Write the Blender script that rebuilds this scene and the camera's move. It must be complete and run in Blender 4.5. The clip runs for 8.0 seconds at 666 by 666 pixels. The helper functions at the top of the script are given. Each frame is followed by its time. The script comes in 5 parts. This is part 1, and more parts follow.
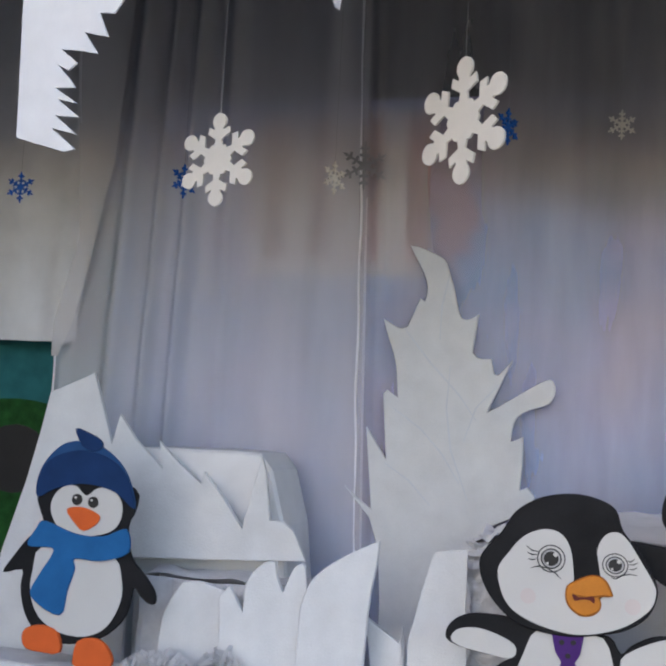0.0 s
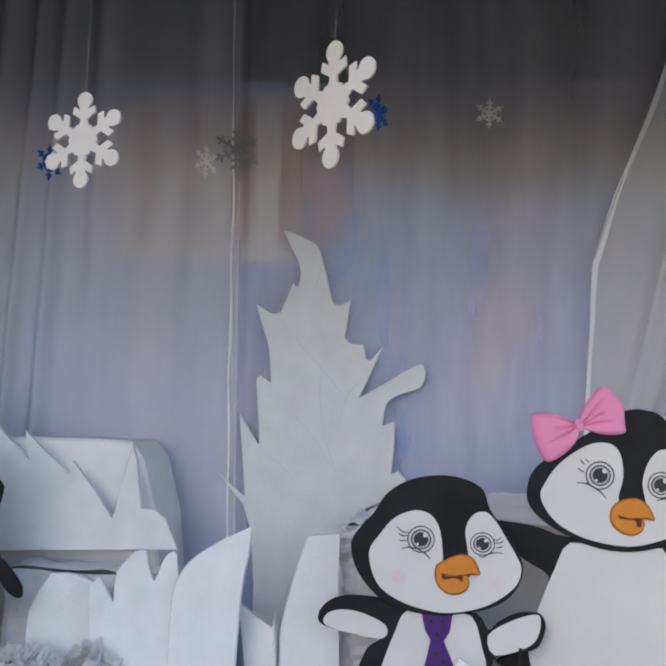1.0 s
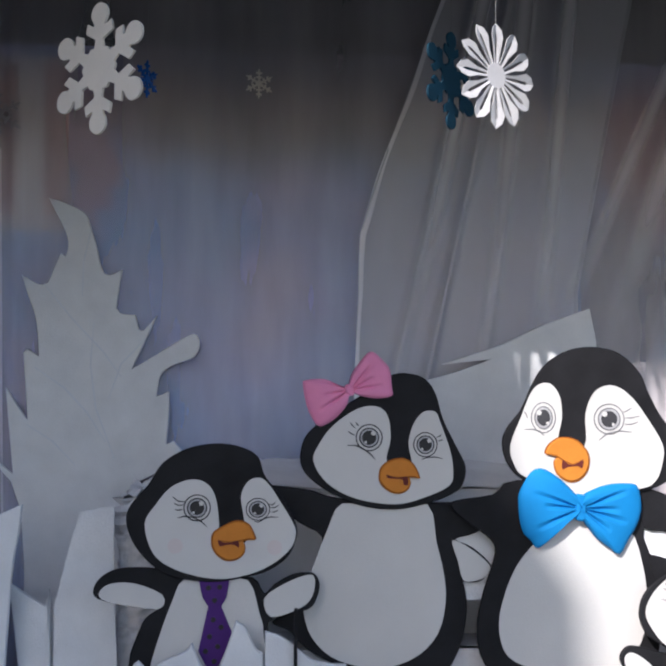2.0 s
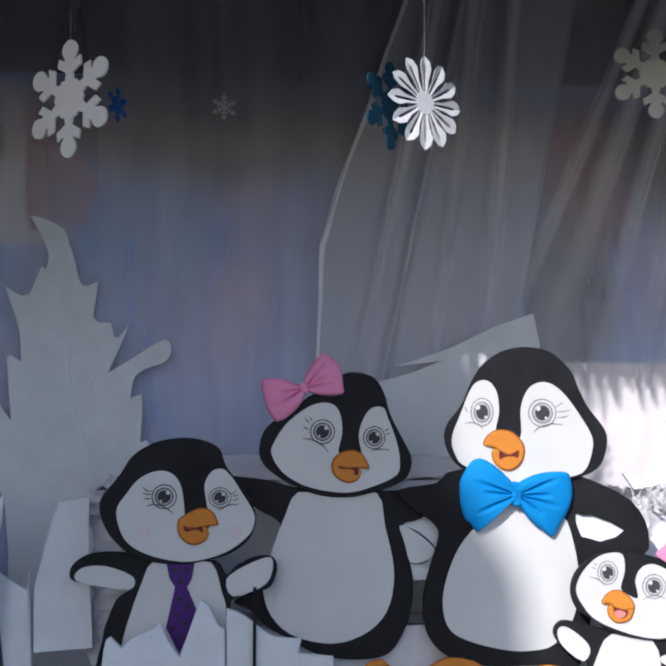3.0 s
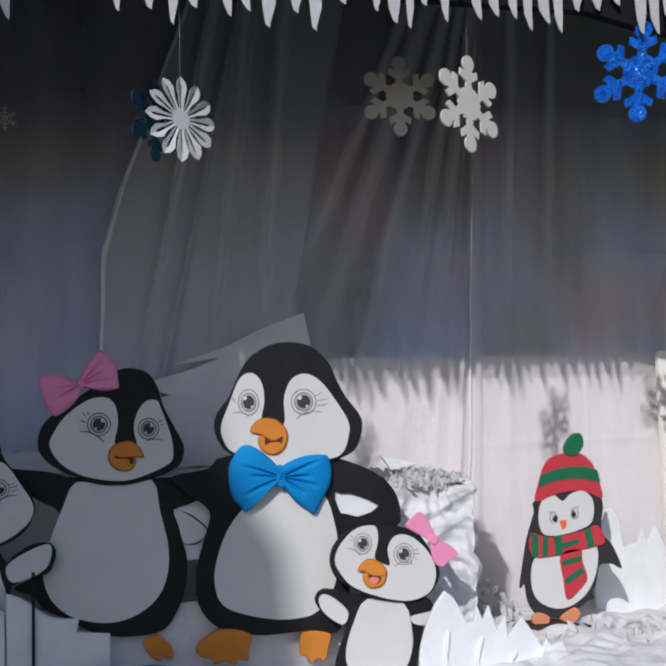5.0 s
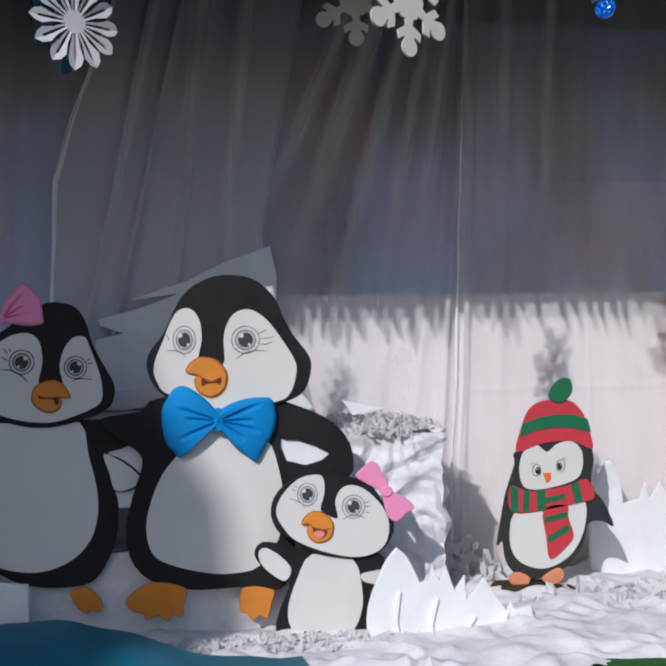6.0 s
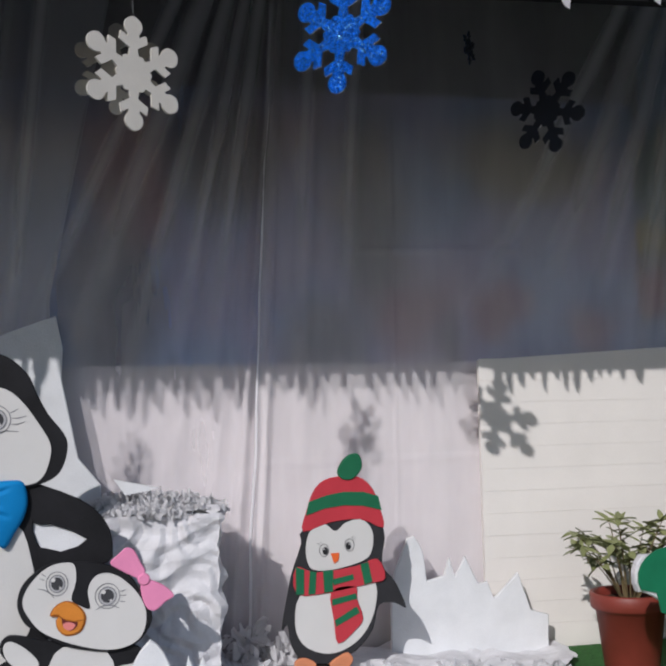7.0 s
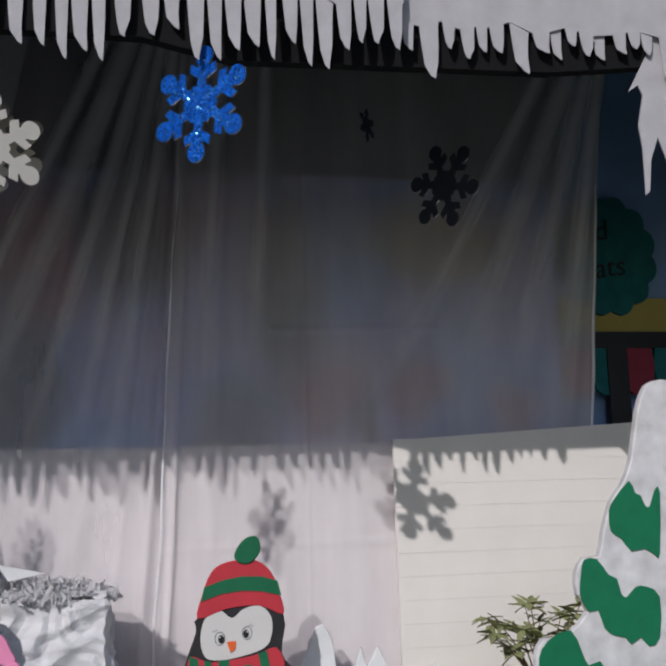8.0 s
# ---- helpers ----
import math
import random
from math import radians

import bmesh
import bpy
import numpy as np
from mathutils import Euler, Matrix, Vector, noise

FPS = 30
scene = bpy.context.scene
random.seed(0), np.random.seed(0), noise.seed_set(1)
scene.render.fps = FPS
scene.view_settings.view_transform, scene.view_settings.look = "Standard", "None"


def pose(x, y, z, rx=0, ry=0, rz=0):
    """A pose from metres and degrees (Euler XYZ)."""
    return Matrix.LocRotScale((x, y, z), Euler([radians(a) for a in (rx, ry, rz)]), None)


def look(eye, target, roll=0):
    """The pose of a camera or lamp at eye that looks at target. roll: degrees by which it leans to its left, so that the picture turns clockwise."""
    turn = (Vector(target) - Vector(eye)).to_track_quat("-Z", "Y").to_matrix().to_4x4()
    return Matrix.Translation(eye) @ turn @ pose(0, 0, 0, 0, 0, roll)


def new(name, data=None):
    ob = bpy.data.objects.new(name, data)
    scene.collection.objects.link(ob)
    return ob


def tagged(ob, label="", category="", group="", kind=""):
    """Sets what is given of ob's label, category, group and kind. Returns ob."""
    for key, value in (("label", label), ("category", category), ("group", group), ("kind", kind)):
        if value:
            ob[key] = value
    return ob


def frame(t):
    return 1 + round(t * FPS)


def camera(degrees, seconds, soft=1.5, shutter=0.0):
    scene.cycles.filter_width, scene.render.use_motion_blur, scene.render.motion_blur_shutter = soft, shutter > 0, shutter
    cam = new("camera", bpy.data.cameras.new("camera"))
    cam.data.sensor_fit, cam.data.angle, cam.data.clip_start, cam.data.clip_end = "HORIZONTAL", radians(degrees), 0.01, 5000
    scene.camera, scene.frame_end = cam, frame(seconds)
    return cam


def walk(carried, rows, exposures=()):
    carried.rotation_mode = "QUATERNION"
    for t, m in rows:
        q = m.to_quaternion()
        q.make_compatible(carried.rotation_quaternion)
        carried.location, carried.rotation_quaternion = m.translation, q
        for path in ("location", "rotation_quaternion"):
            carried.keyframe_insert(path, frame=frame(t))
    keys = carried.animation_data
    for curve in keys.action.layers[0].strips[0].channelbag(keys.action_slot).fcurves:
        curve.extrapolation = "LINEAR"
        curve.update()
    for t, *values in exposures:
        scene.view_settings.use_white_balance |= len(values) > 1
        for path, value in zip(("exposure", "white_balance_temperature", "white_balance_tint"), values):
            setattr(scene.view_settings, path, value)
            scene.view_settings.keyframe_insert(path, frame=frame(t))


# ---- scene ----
cam = camera(35.4, 8.0, soft=2.6)
PATH = [
    (0, (0.179, -0.629, 1.082), (-0.329, 1.297, 1.256), 3.0),
    (0.5, (0.177, -0.63, 1.076), (-0.207, 1.324, 1.253), 2.7),
    (1, (0.196, -0.614, 1.074), (-0.083, 1.36, 1.236), 2.2),
    (1.5, (0.194, -0.609, 1.063), (0.155, 1.385, 1.209), 1.1),
    (2, (0.198, -0.626, 1.067), (0.351, 1.364, 1.184), 0.5),
    (3.5, (0.333, -1.109, 0.986), (0.51, 0.877, 1.142), -0.4),
    (4, (0.3, -1.228, 0.972), (0.698, 0.725, 1.133), -1.5),
    (4.5, (0.319, -1.252, 0.975), (0.866, 0.664, 1.143), -2.0),
    (5.8, (0.869, -1.096, 0.903), (1.205, 0.874, 0.988), -1.0),
    (6, (1.004, -1.014, 0.912), (1.325, 0.959, 0.972), -1.1),
    (6.5, (1.35, -0.96, 0.981), (1.734, 1.002, 1.015), -1.7),
    (6.6, (1.406, -0.974, 1.003), (1.803, 0.985, 1.051), -1.5),
    (7, (1.634, -1.003, 1.008), (2.05, 0.948, 1.154), -1.3),
    (7.2, (1.681, -0.944, 0.998), (2.132, 0.992, 1.218), -1.6),
    (7.5, (1.85, -0.946, 0.995), (2.283, 0.985, 1.284), -0.9),
    (7.8, (1.972, -0.97, 0.964), (2.405, 0.957, 1.281), -1.6),
    (8, (2.046, -1.005, 0.92), (2.444, 0.926, 1.258), -1.9),
]

EXPO = [(0, 2.17, 6900, 15), (1.0, 2.15, 6700, 15), (1.5, 1.85, 6400, 15), (2.0, 1.25, 6200, 15), (3.5, 1.0, 5850, 13), (4.0, 0.72, 6000, 14), (4.5, 0.36, 6000, 13), (5.8, 0.4, 5950, 12), (6.5, 0.28, 6000, 13), (8.0, 0.05, 6080, 13)]
walk(cam, [(t, look(eye, target, roll)) for t, eye, target, roll in PATH], EXPO)

# ---- light ----
SUN_WAY = Vector((0.67, 1.0, -0.76)).normalized()
world = bpy.data.worlds.new("world")
world.use_nodes = True
scene.world = world
wn = world.node_tree.nodes
sky = wn.new("ShaderNodeTexSky")
sky.sky_type, sky.sun_disc = "NISHITA", False
sky.sun_elevation = math.asin(-SUN_WAY.z)
sky.sun_rotation = math.atan2(-SUN_WAY.x, -SUN_WAY.y)
world.node_tree.links.new(sky.outputs[0], wn["Background"].inputs[0])
wn["Background"].inputs[1].default_value = 0.075
sun = new("sun", bpy.data.lights.new("sun", "SUN"))
sun.data.energy, sun.data.angle, sun.data.color = 2.55, radians(0.5), (1.0, 0.94, 0.87)
sun.matrix_world = look((0, 0, 6), Vector((0, 0, 6)) + SUN_WAY)


# ---- materials ----
def material(name, color, rough=0.8, metal=0.0, vary=0.08, scale=14.0, bump=0.15, fine=220.0, sheer=0.0, clear=0.0, dist=0.004, fade=False):
    """A surface with blotches at one scale and grain at a finer one; sheer: light let through; clear: share that is see-through."""
    m = bpy.data.materials.new(name)
    m.use_nodes = True
    nt = m.node_tree
    n, l = nt.nodes, nt.links
    b = n["Principled BSDF"]
    b.inputs["Roughness"].default_value, b.inputs["Metallic"].default_value = rough, metal
    b.inputs["Specular IOR Level"].default_value = 0.5 if rough < 0.55 else 0.22
    co = n.new("ShaderNodeTexCoord")
    big, small = n.new("ShaderNodeTexNoise"), n.new("ShaderNodeTexNoise")
    big.inputs["Scale"].default_value, big.inputs["Detail"].default_value = scale, 5
    small.inputs["Scale"].default_value, small.inputs["Detail"].default_value = fine, 3
    for t in (big, small):
        l.new(co.outputs["Object"], t.inputs["Vector"])
    add = n.new("ShaderNodeMath")
    add.operation, add.inputs[1].default_value = "MULTIPLY_ADD", 0.35
    l.new(small.outputs[0], add.inputs[0])
    l.new(big.outputs[0], add.inputs[2])
    ramp = n.new("ShaderNodeMapRange")
    ramp.inputs[1].default_value, ramp.inputs[2].default_value = 0.4, 0.95
    ramp.inputs[3].default_value, ramp.inputs[4].default_value = max(0.04, 1 - vary), 1 + vary
    l.new(add.outputs[0], ramp.inputs[0])
    mix = n.new("ShaderNodeVectorMath")
    mix.operation = "SCALE"
    mix.inputs[0].default_value = color
    l.new(ramp.outputs[0], mix.inputs["Scale"])
    l.new(mix.outputs[0], b.inputs["Base Color"])
    if bump:
        bp = n.new("ShaderNodeBump")
        bp.inputs["Strength"].default_value, bp.inputs["Distance"].default_value = bump, dist
        l.new(add.outputs[0], bp.inputs["Height"])
        l.new(bp.outputs[0], b.inputs["Normal"])
    out = n["Material Output"]
    last = b.outputs[0]
    if sheer:
        tr, mx = n.new("ShaderNodeBsdfTranslucent"), n.new("ShaderNodeMixShader")
        l.new(mix.outputs[0], tr.inputs[0])
        mx.inputs[0].default_value = sheer
        l.new(last, mx.inputs[1]), l.new(tr.outputs[0], mx.inputs[2])
        last = mx.outputs[0]
    if clear:
        tp, mx = n.new("ShaderNodeBsdfTransparent"), n.new("ShaderNodeMixShader")
        # the weave is closer in some upright streaks than in others
        mp, st, sr = n.new("ShaderNodeMapping"), n.new("ShaderNodeTexNoise"), n.new("ShaderNodeMapRange")
        mp.inputs["Scale"].default_value = (5, 1, 0.8)
        st.inputs["Scale"].default_value, st.inputs["Detail"].default_value = 1.0, 4
        sr.inputs[1].default_value, sr.inputs[2].default_value = 0.3, 0.7
        sr.inputs[3].default_value, sr.inputs[4].default_value = clear * 1.12, clear * 0.88
        l.new(co.outputs["Object"], mp.inputs[0]), l.new(mp.outputs[0], st.inputs[0])
        l.new(st.outputs[0], sr.inputs[0]), l.new(sr.outputs[0], mx.inputs[0])
        if fade:
            # the doubled cloth thins out to both sides and to its foot
            uv, sep = n.new("ShaderNodeUVMap"), n.new("ShaderNodeSeparateXYZ")
            l.new(uv.outputs[0], sep.inputs[0])
            hill, foot, both, rest = (n.new("ShaderNodeMath") for _ in range(4))
            arch = n.new("ShaderNodeMath")
            arch.operation, arch.inputs[1].default_value = "MULTIPLY", math.pi
            hill.operation, foot.operation, both.operation, rest.operation = "SINE", "POWER", "MULTIPLY", "MULTIPLY_ADD"
            foot.inputs[1].default_value = 0.8
            rest.inputs[1].default_value, rest.inputs[2].default_value = -(1 - clear), 1.0
            l.new(sep.outputs[0], arch.inputs[0]), l.new(arch.outputs[0], hill.inputs[0]), l.new(sep.outputs[1], foot.inputs[0])
            l.new(hill.outputs[0], both.inputs[0]), l.new(foot.outputs[0], both.inputs[1]), l.new(both.outputs[0], rest.inputs[0])
            l.new(rest.outputs[0], mx.inputs[0])
        l.new(last, mx.inputs[1]), l.new(tp.outputs[0], mx.inputs[2])
        last = mx.outputs[0]
    l.new(last, out.inputs[0])
    return m


WHITE = material("white_foam_board", (0.72, 0.73, 0.74), 0.75, vary=0.08, scale=9, bump=0.4, dist=0.012, fine=160)
PAPER = material("white_paper", (0.8, 0.8, 0.81), 0.7, vary=0.06, scale=9, bump=0.3)
CRUMPLE = material("crumpled_paper", (0.66, 0.655, 0.67), 0.7, vary=0.08, scale=30, bump=0.6, fine=90)
FELT = material("black_foam", (0.011, 0.011, 0.013), 0.68, vary=0.5, scale=9, bump=0.3)
FACE = material("face_paper", (0.61, 0.6, 0.58), 0.65, vary=0.04, scale=6, bump=0.25, dist=0.012)
INK = material("black_ink", (0.01, 0.01, 0.012), 0.5, vary=0.2)
PEN = material("pen_line", (0.05, 0.05, 0.055), 0.6, vary=0.3, fine=500)
PEN_LIGHT = material("pencil_line", (0.2, 0.2, 0.21), 0.6, vary=0.3, fine=500)
IRIS_LIGHT = material("pencil_shading", (0.42, 0.42, 0.43), 0.6, vary=0.25, fine=400)
ORANGE = material("orange_card", (0.6, 0.215, 0.03), 0.55, vary=0.14, scale=12)
RED_ORANGE = material("orange_felt", (0.72, 0.13, 0.03), 0.75, vary=0.1)
BEAK_RIM = material("beak_rim", (0.32, 0.1, 0.01), 0.6)
PEACH = material("peach_felt", (0.62, 0.24, 0.12), 0.8, vary=0.12)
MOUTH = material("mouth_dark", (0.13, 0.025, 0.02), 0.6)
TONGUE = material("tongue_pink", (0.7, 0.22, 0.2), 0.6)
PINK = material("pink_foam", (0.76, 0.26, 0.44), 0.6, vary=0.07)
BLUE = material("blue_card", (0.006, 0.21, 0.52), 0.75, vary=0.08)
NAVY = material("navy_felt", (0.008, 0.036, 0.12), 0.8, vary=0.15)
MID_BLUE = material("mid_blue_felt", (0.018, 0.075, 0.2), 0.8, vary=0.12)
SCARF_BLUE = material("scarf_blue_felt", (0.012, 0.125, 0.33), 0.8, vary=0.12)
PURPLE = material("purple_card", (0.07, 0.02, 0.16), 0.6, vary=0.12)
RED = material("red_card", (0.48, 0.04, 0.055), 0.7, vary=0.08)
GREEN = material("green_card", (0.014, 0.13, 0.06), 0.7, vary=0.1)
CLOTH = material("sheer_white_cloth", (0.9, 0.86, 0.87), 0.85, vary=0.05, scale=2.5, bump=0.25, fine=600, sheer=0.08, clear=0.6)
CLOTH_CLOSE = material("closer_white_cloth", (0.84, 0.82, 0.86), 0.85, vary=0.05, scale=2.5, bump=0.25, fine=600, sheer=0.12, clear=0.42)
CLOTH_OPEN = material("open_white_cloth", (0.88, 0.84, 0.86), 0.85, vary=0.05, scale=2.5, bump=0.25, fine=600, sheer=0.08, clear=0.68)
VEIL = material("thin_veil_cloth", (0.72, 0.72, 0.75), 0.8, vary=0.04, scale=3, bump=0.2, fine=600, sheer=0.2, clear=0.34)
CREAM = material("cream_siding", (0.79, 0.755, 0.71), 0.6, vary=0.05, scale=4, bump=0.15)
TURF = material("green_turf", (0.03, 0.11, 0.025), 0.9, vary=0.4, scale=60, bump=0.8)
SEA = material("teal_sheet", (0.006, 0.13, 0.2), 0.5, vary=0.25, scale=10, bump=0.4)
CLAY = material("terracotta_plastic", (0.2, 0.034, 0.022), 0.5, vary=0.12)
SOIL = material("soil", (0.05, 0.03, 0.02), 0.95, vary=0.4, scale=60, bump=0.9)
LEAF = material("leaf", (0.24, 0.26, 0.11), 0.5, vary=0.4, scale=30)
STEM = material("stem", (0.16, 0.12, 0.06), 0.8)
TREE_GREEN = material("green_tree_card", (0.012, 0.16, 0.075), 0.6, vary=0.12)
GLITTER_WHITE = material("sparkling_white_foam", (0.62, 0.61, 0.62), 0.5, vary=0.25, fine=700, bump=0.5)
GLITTER_BLUE = material("blue_glitter", (0.004, 0.085, 0.42), 0.3, metal=0.75, vary=1.8, scale=150, fine=380, bump=1.0, dist=0.008)
DARK_FLAKE = material("dark_back_card", (0.03, 0.035, 0.05), 0.5, vary=0.2)
SPARKLE = material("glitter_flake", (0.25, 0.6, 0.95), 0.12, metal=1.0, vary=0.3)
SILVER = material("silver_foil", (0.62, 0.63, 0.68), 0.25, metal=0.8, vary=0.2, scale=40)
FLAKE_BLUE = material("blue_felt_flake", (0.01, 0.09, 0.36), 0.7, vary=0.15)
TEAL_FLAKE = material("teal_card_flake", (0.008, 0.045, 0.08), 0.6, vary=0.12)
CREAM_CARD = material("cream_card", (0.64, 0.605, 0.54), 0.6, vary=0.05)
TISSUE = material("thin_white_paper", (0.56, 0.55, 0.57), 0.75, vary=0.12, scale=12, bump=0.5, sheer=0.25)
SHRED = material("torn_thin_paper", (0.74, 0.735, 0.745), 0.8, vary=0.08, scale=30, bump=0.2, sheer=0.45)
ROSETTE = material("folded_white_paper", (0.58, 0.57, 0.57), 0.75, vary=0.1, scale=14)
SMOKE = material("smoky_card", (0.2, 0.2, 0.22), 0.5, vary=0.2)
THREAD = material("thread", (0.3, 0.3, 0.3), 0.7)
WALL = material("blue_painted_wall", (0.24, 0.4, 0.68), 0.7, vary=0.25, scale=2)
PLASTER = material("grey_plaster", (0.4, 0.39, 0.37), 0.85, vary=0.12, scale=2)
UPPER_DARK = material("dark_upper_wall_tone", (0.05, 0.06, 0.06), 0.7)
MURAL_WHITE_LIFT = material("pale_paint_and_sunlit_lift", (0.76, 0.71, 0.72), 0.7)
MURAL_YELLOW = material("yellow_mural_paint", (0.5, 0.42, 0.12), 0.7)
FADED_RED = material("faded_red_paint", (0.44, 0.27, 0.28), 0.75, vary=0.3, scale=6)
MURAL_TEAL = material("teal_mural_paint", (0.02, 0.15, 0.16), 0.7, vary=0.2)
MURAL_GREEN = material("green_mural_paint", (0.012, 0.08, 0.016), 0.7, vary=0.5, scale=20)
MAROON = material("maroon_paint", (0.28, 0.04, 0.07), 0.6)
CANOPY = material("dark_canopy_sheet", (0.03, 0.032, 0.035), 0.8, vary=0.2, scale=3)
SHADE_PANEL = material("black_shade_panel", (0.007, 0.007, 0.008), 0.95, vary=0.2, scale=5)
PAVING = material("grey_concrete", (0.13, 0.126, 0.12), 0.9, vary=0.2, scale=5, bump=0.4)


# ---- makers ----
def part(name, bm, mat, parent=None, label="", at=None):
    me = bpy.data.meshes.new(name)
    bm.to_mesh(me)
    bm.free()
    for m in (mat if isinstance(mat, (list, tuple)) else [mat]):
        me.materials.append(m)
    ob = new(name, me)
    ob.parent = parent
    if at:
        ob.location = at
    if label:
        tagged(ob, label)
    return ob


def thing(name, label, category, at, group="", kind="", turn=0):
    ob = new(name)
    ob.empty_display_size = 0.1
    ob.location = at
    ob.rotation_euler[2] = radians(turn)
    return tagged(ob, label, category, group, kind)


def smooth(pts, n=4):
    """A closed round line through the corners."""
    out, k = [], len(pts)
    for i in range(k):
        a, b, c, d = (Vector(pts[(i + j - 1) % k]) for j in range(4))
        for s in range(n):
            t = s / n
            out.append(0.5 * (2 * b + (c - a) * t + (2 * a - 5 * b + 4 * c - d) * t * t + (3 * b - a - 3 * c + d) * t ** 3))
    return [(p.x, p.y) for p in out]


def flame(pts, n=3):
    """A closed line that curves between its corners and keeps the sharp ones."""
    k = len(pts)
    sharp = []
    for i in range(k):
        a, b = Vector(pts[i]) - Vector(pts[i - 1]), Vector(pts[(i + 1) % k]) - Vector(pts[i])
        sharp.append(a.length > 1e-6 and b.length > 1e-6 and a.angle(b) > radians(48))
    out = []
    for i in range(k):
        b, c = Vector(pts[i]), Vector(pts[(i + 1) % k])
        a = 2 * b - c if sharp[i] else Vector(pts[i - 1])
        d = 2 * c - b if sharp[(i + 1) % k] else Vector(pts[(i + 2) % k])
        for s in range(n):
            t = s / n
            out.append(0.5 * (2 * b + (c - a) * t + (2 * a - 5 * b + 4 * c - d) * t * t + (3 * b - a - 3 * c + d) * t ** 3))
    return [(p.x, p.y) for p in out]


def slab(bm, pts, y0, y1, edge=0.0):
    """A board of the outline pts (x, z) from y0 (front) to y1; edge: a rounded rim."""
    def ring(y, off):
        k = len(pts)
        area = sum(pts[i][0] * pts[(i + 1) % k][1] - pts[(i + 1) % k][0] * pts[i][1] for i in range(k))
        sg = 1 if area > 0 else -1
        vs = []
        for i in range(k):
            a, b, c = Vector(pts[i - 1]), Vector(pts[i]), Vector(pts[(i + 1) % k])
            d = c - a
            nrm = Vector((d.y, -d.x)) * sg
            if nrm.length > 1e-9:
                nrm.normalize()
            p = b - nrm * off
            vs.append(bm.verts.new((p.x, y, p.y)))
        return vs
    rings = [ring(y0, edge)] + ([ring(y0 + edge, 0)] if edge else []) + [ring(y1, 0)]
    for r, q in zip(rings, rings[1:]):
        for i in range(len(r)):
            j = (i + 1) % len(r)
            bm.faces.new((r[i], r[j], q[j], q[i]))
    caps = [bm.faces.new(rings[0]), bm.faces.new(list(reversed(rings[-1])))]
    for f in caps:
        f.normal_update()
    bmesh.ops.triangulate(bm, faces=caps)
    bmesh.ops.recalc_face_normals(bm, faces=bm.faces)
    return bm


def board(name, pts, y0, y1, mat, parent=None, label="", rnd=0, edge=0.0, at=None):
    return part(name, slab(bmesh.new(), smooth(pts, rnd) if rnd else pts, y0, y1, edge), mat, parent, label, at)


def oval(cx, cz, rx, rz=None, n=20, turn=0.0):
    rz = rz or rx
    c, s = math.cos(turn), math.sin(turn)
    return [(cx + c * rx * math.cos(a) - s * rz * math.sin(a), cz + s * rx * math.cos(a) + c * rz * math.sin(a)) for a in (2 * math.pi * i / n for i in range(n))]


def annulus(bm, cx, cz, rx, rz, w, y0, y1, n=24):
    o, i = oval(cx, cz, rx, rz, n), oval(cx, cz, rx - w, rz - w, n)
    vs = [[bm.verts.new((p[0], y, p[1])) for p in r] for r, y in ((o, y1), (o, y0), (i, y0), (i, y1))]
    for r, q in zip(vs, vs[1:]):
        for k in range(n):
            bm.faces.new((r[k], r[(k + 1) % n], q[(k + 1) % n], q[k]))
    bmesh.ops.recalc_face_normals(bm, faces=bm.faces)
    return bm


def stroke(bm, pts, w, y0, y1):
    """A pen line or strip of width w along pts, tapered to its ends."""
    left, right = [], []
    for i, p in enumerate(pts):
        a, b = Vector(pts[max(i - 1, 0)]), Vector(pts[min(i + 1, len(pts) - 1)])
        d = (b - a).normalized()
        h = w / 2 * (0.5 if i in (0, len(pts) - 1) else 1)
        left.append((p[0] - d.y * h, p[1] + d.x * h))
        right.append((p[0] + d.y * h, p[1] - d.x * h))
    return slab(bm, left + right[::-1], y0, y1)


def arc(cx, cz, r, a0, a1, n=7):
    return [(cx + r * math.cos(radians(a0 + (a1 - a0) * i / (n - 1))), cz + r * math.sin(radians(a0 + (a1 - a0) * i / (n - 1)))) for i in range(n)]


def box(bm, a, b):
    v = [bm.verts.new((x, y, z)) for x in (a[0], b[0]) for y in (a[1], b[1]) for z in (a[2], b[2])]
    for f in ((0, 1, 3, 2), (4, 6, 7, 5), (0, 4, 5, 1), (2, 3, 7, 6), (0, 2, 6, 4), (1, 5, 7, 3)):
        bm.faces.new([v[i] for i in f])
    bmesh.ops.recalc_face_normals(bm, faces=bm.faces)
    return bm


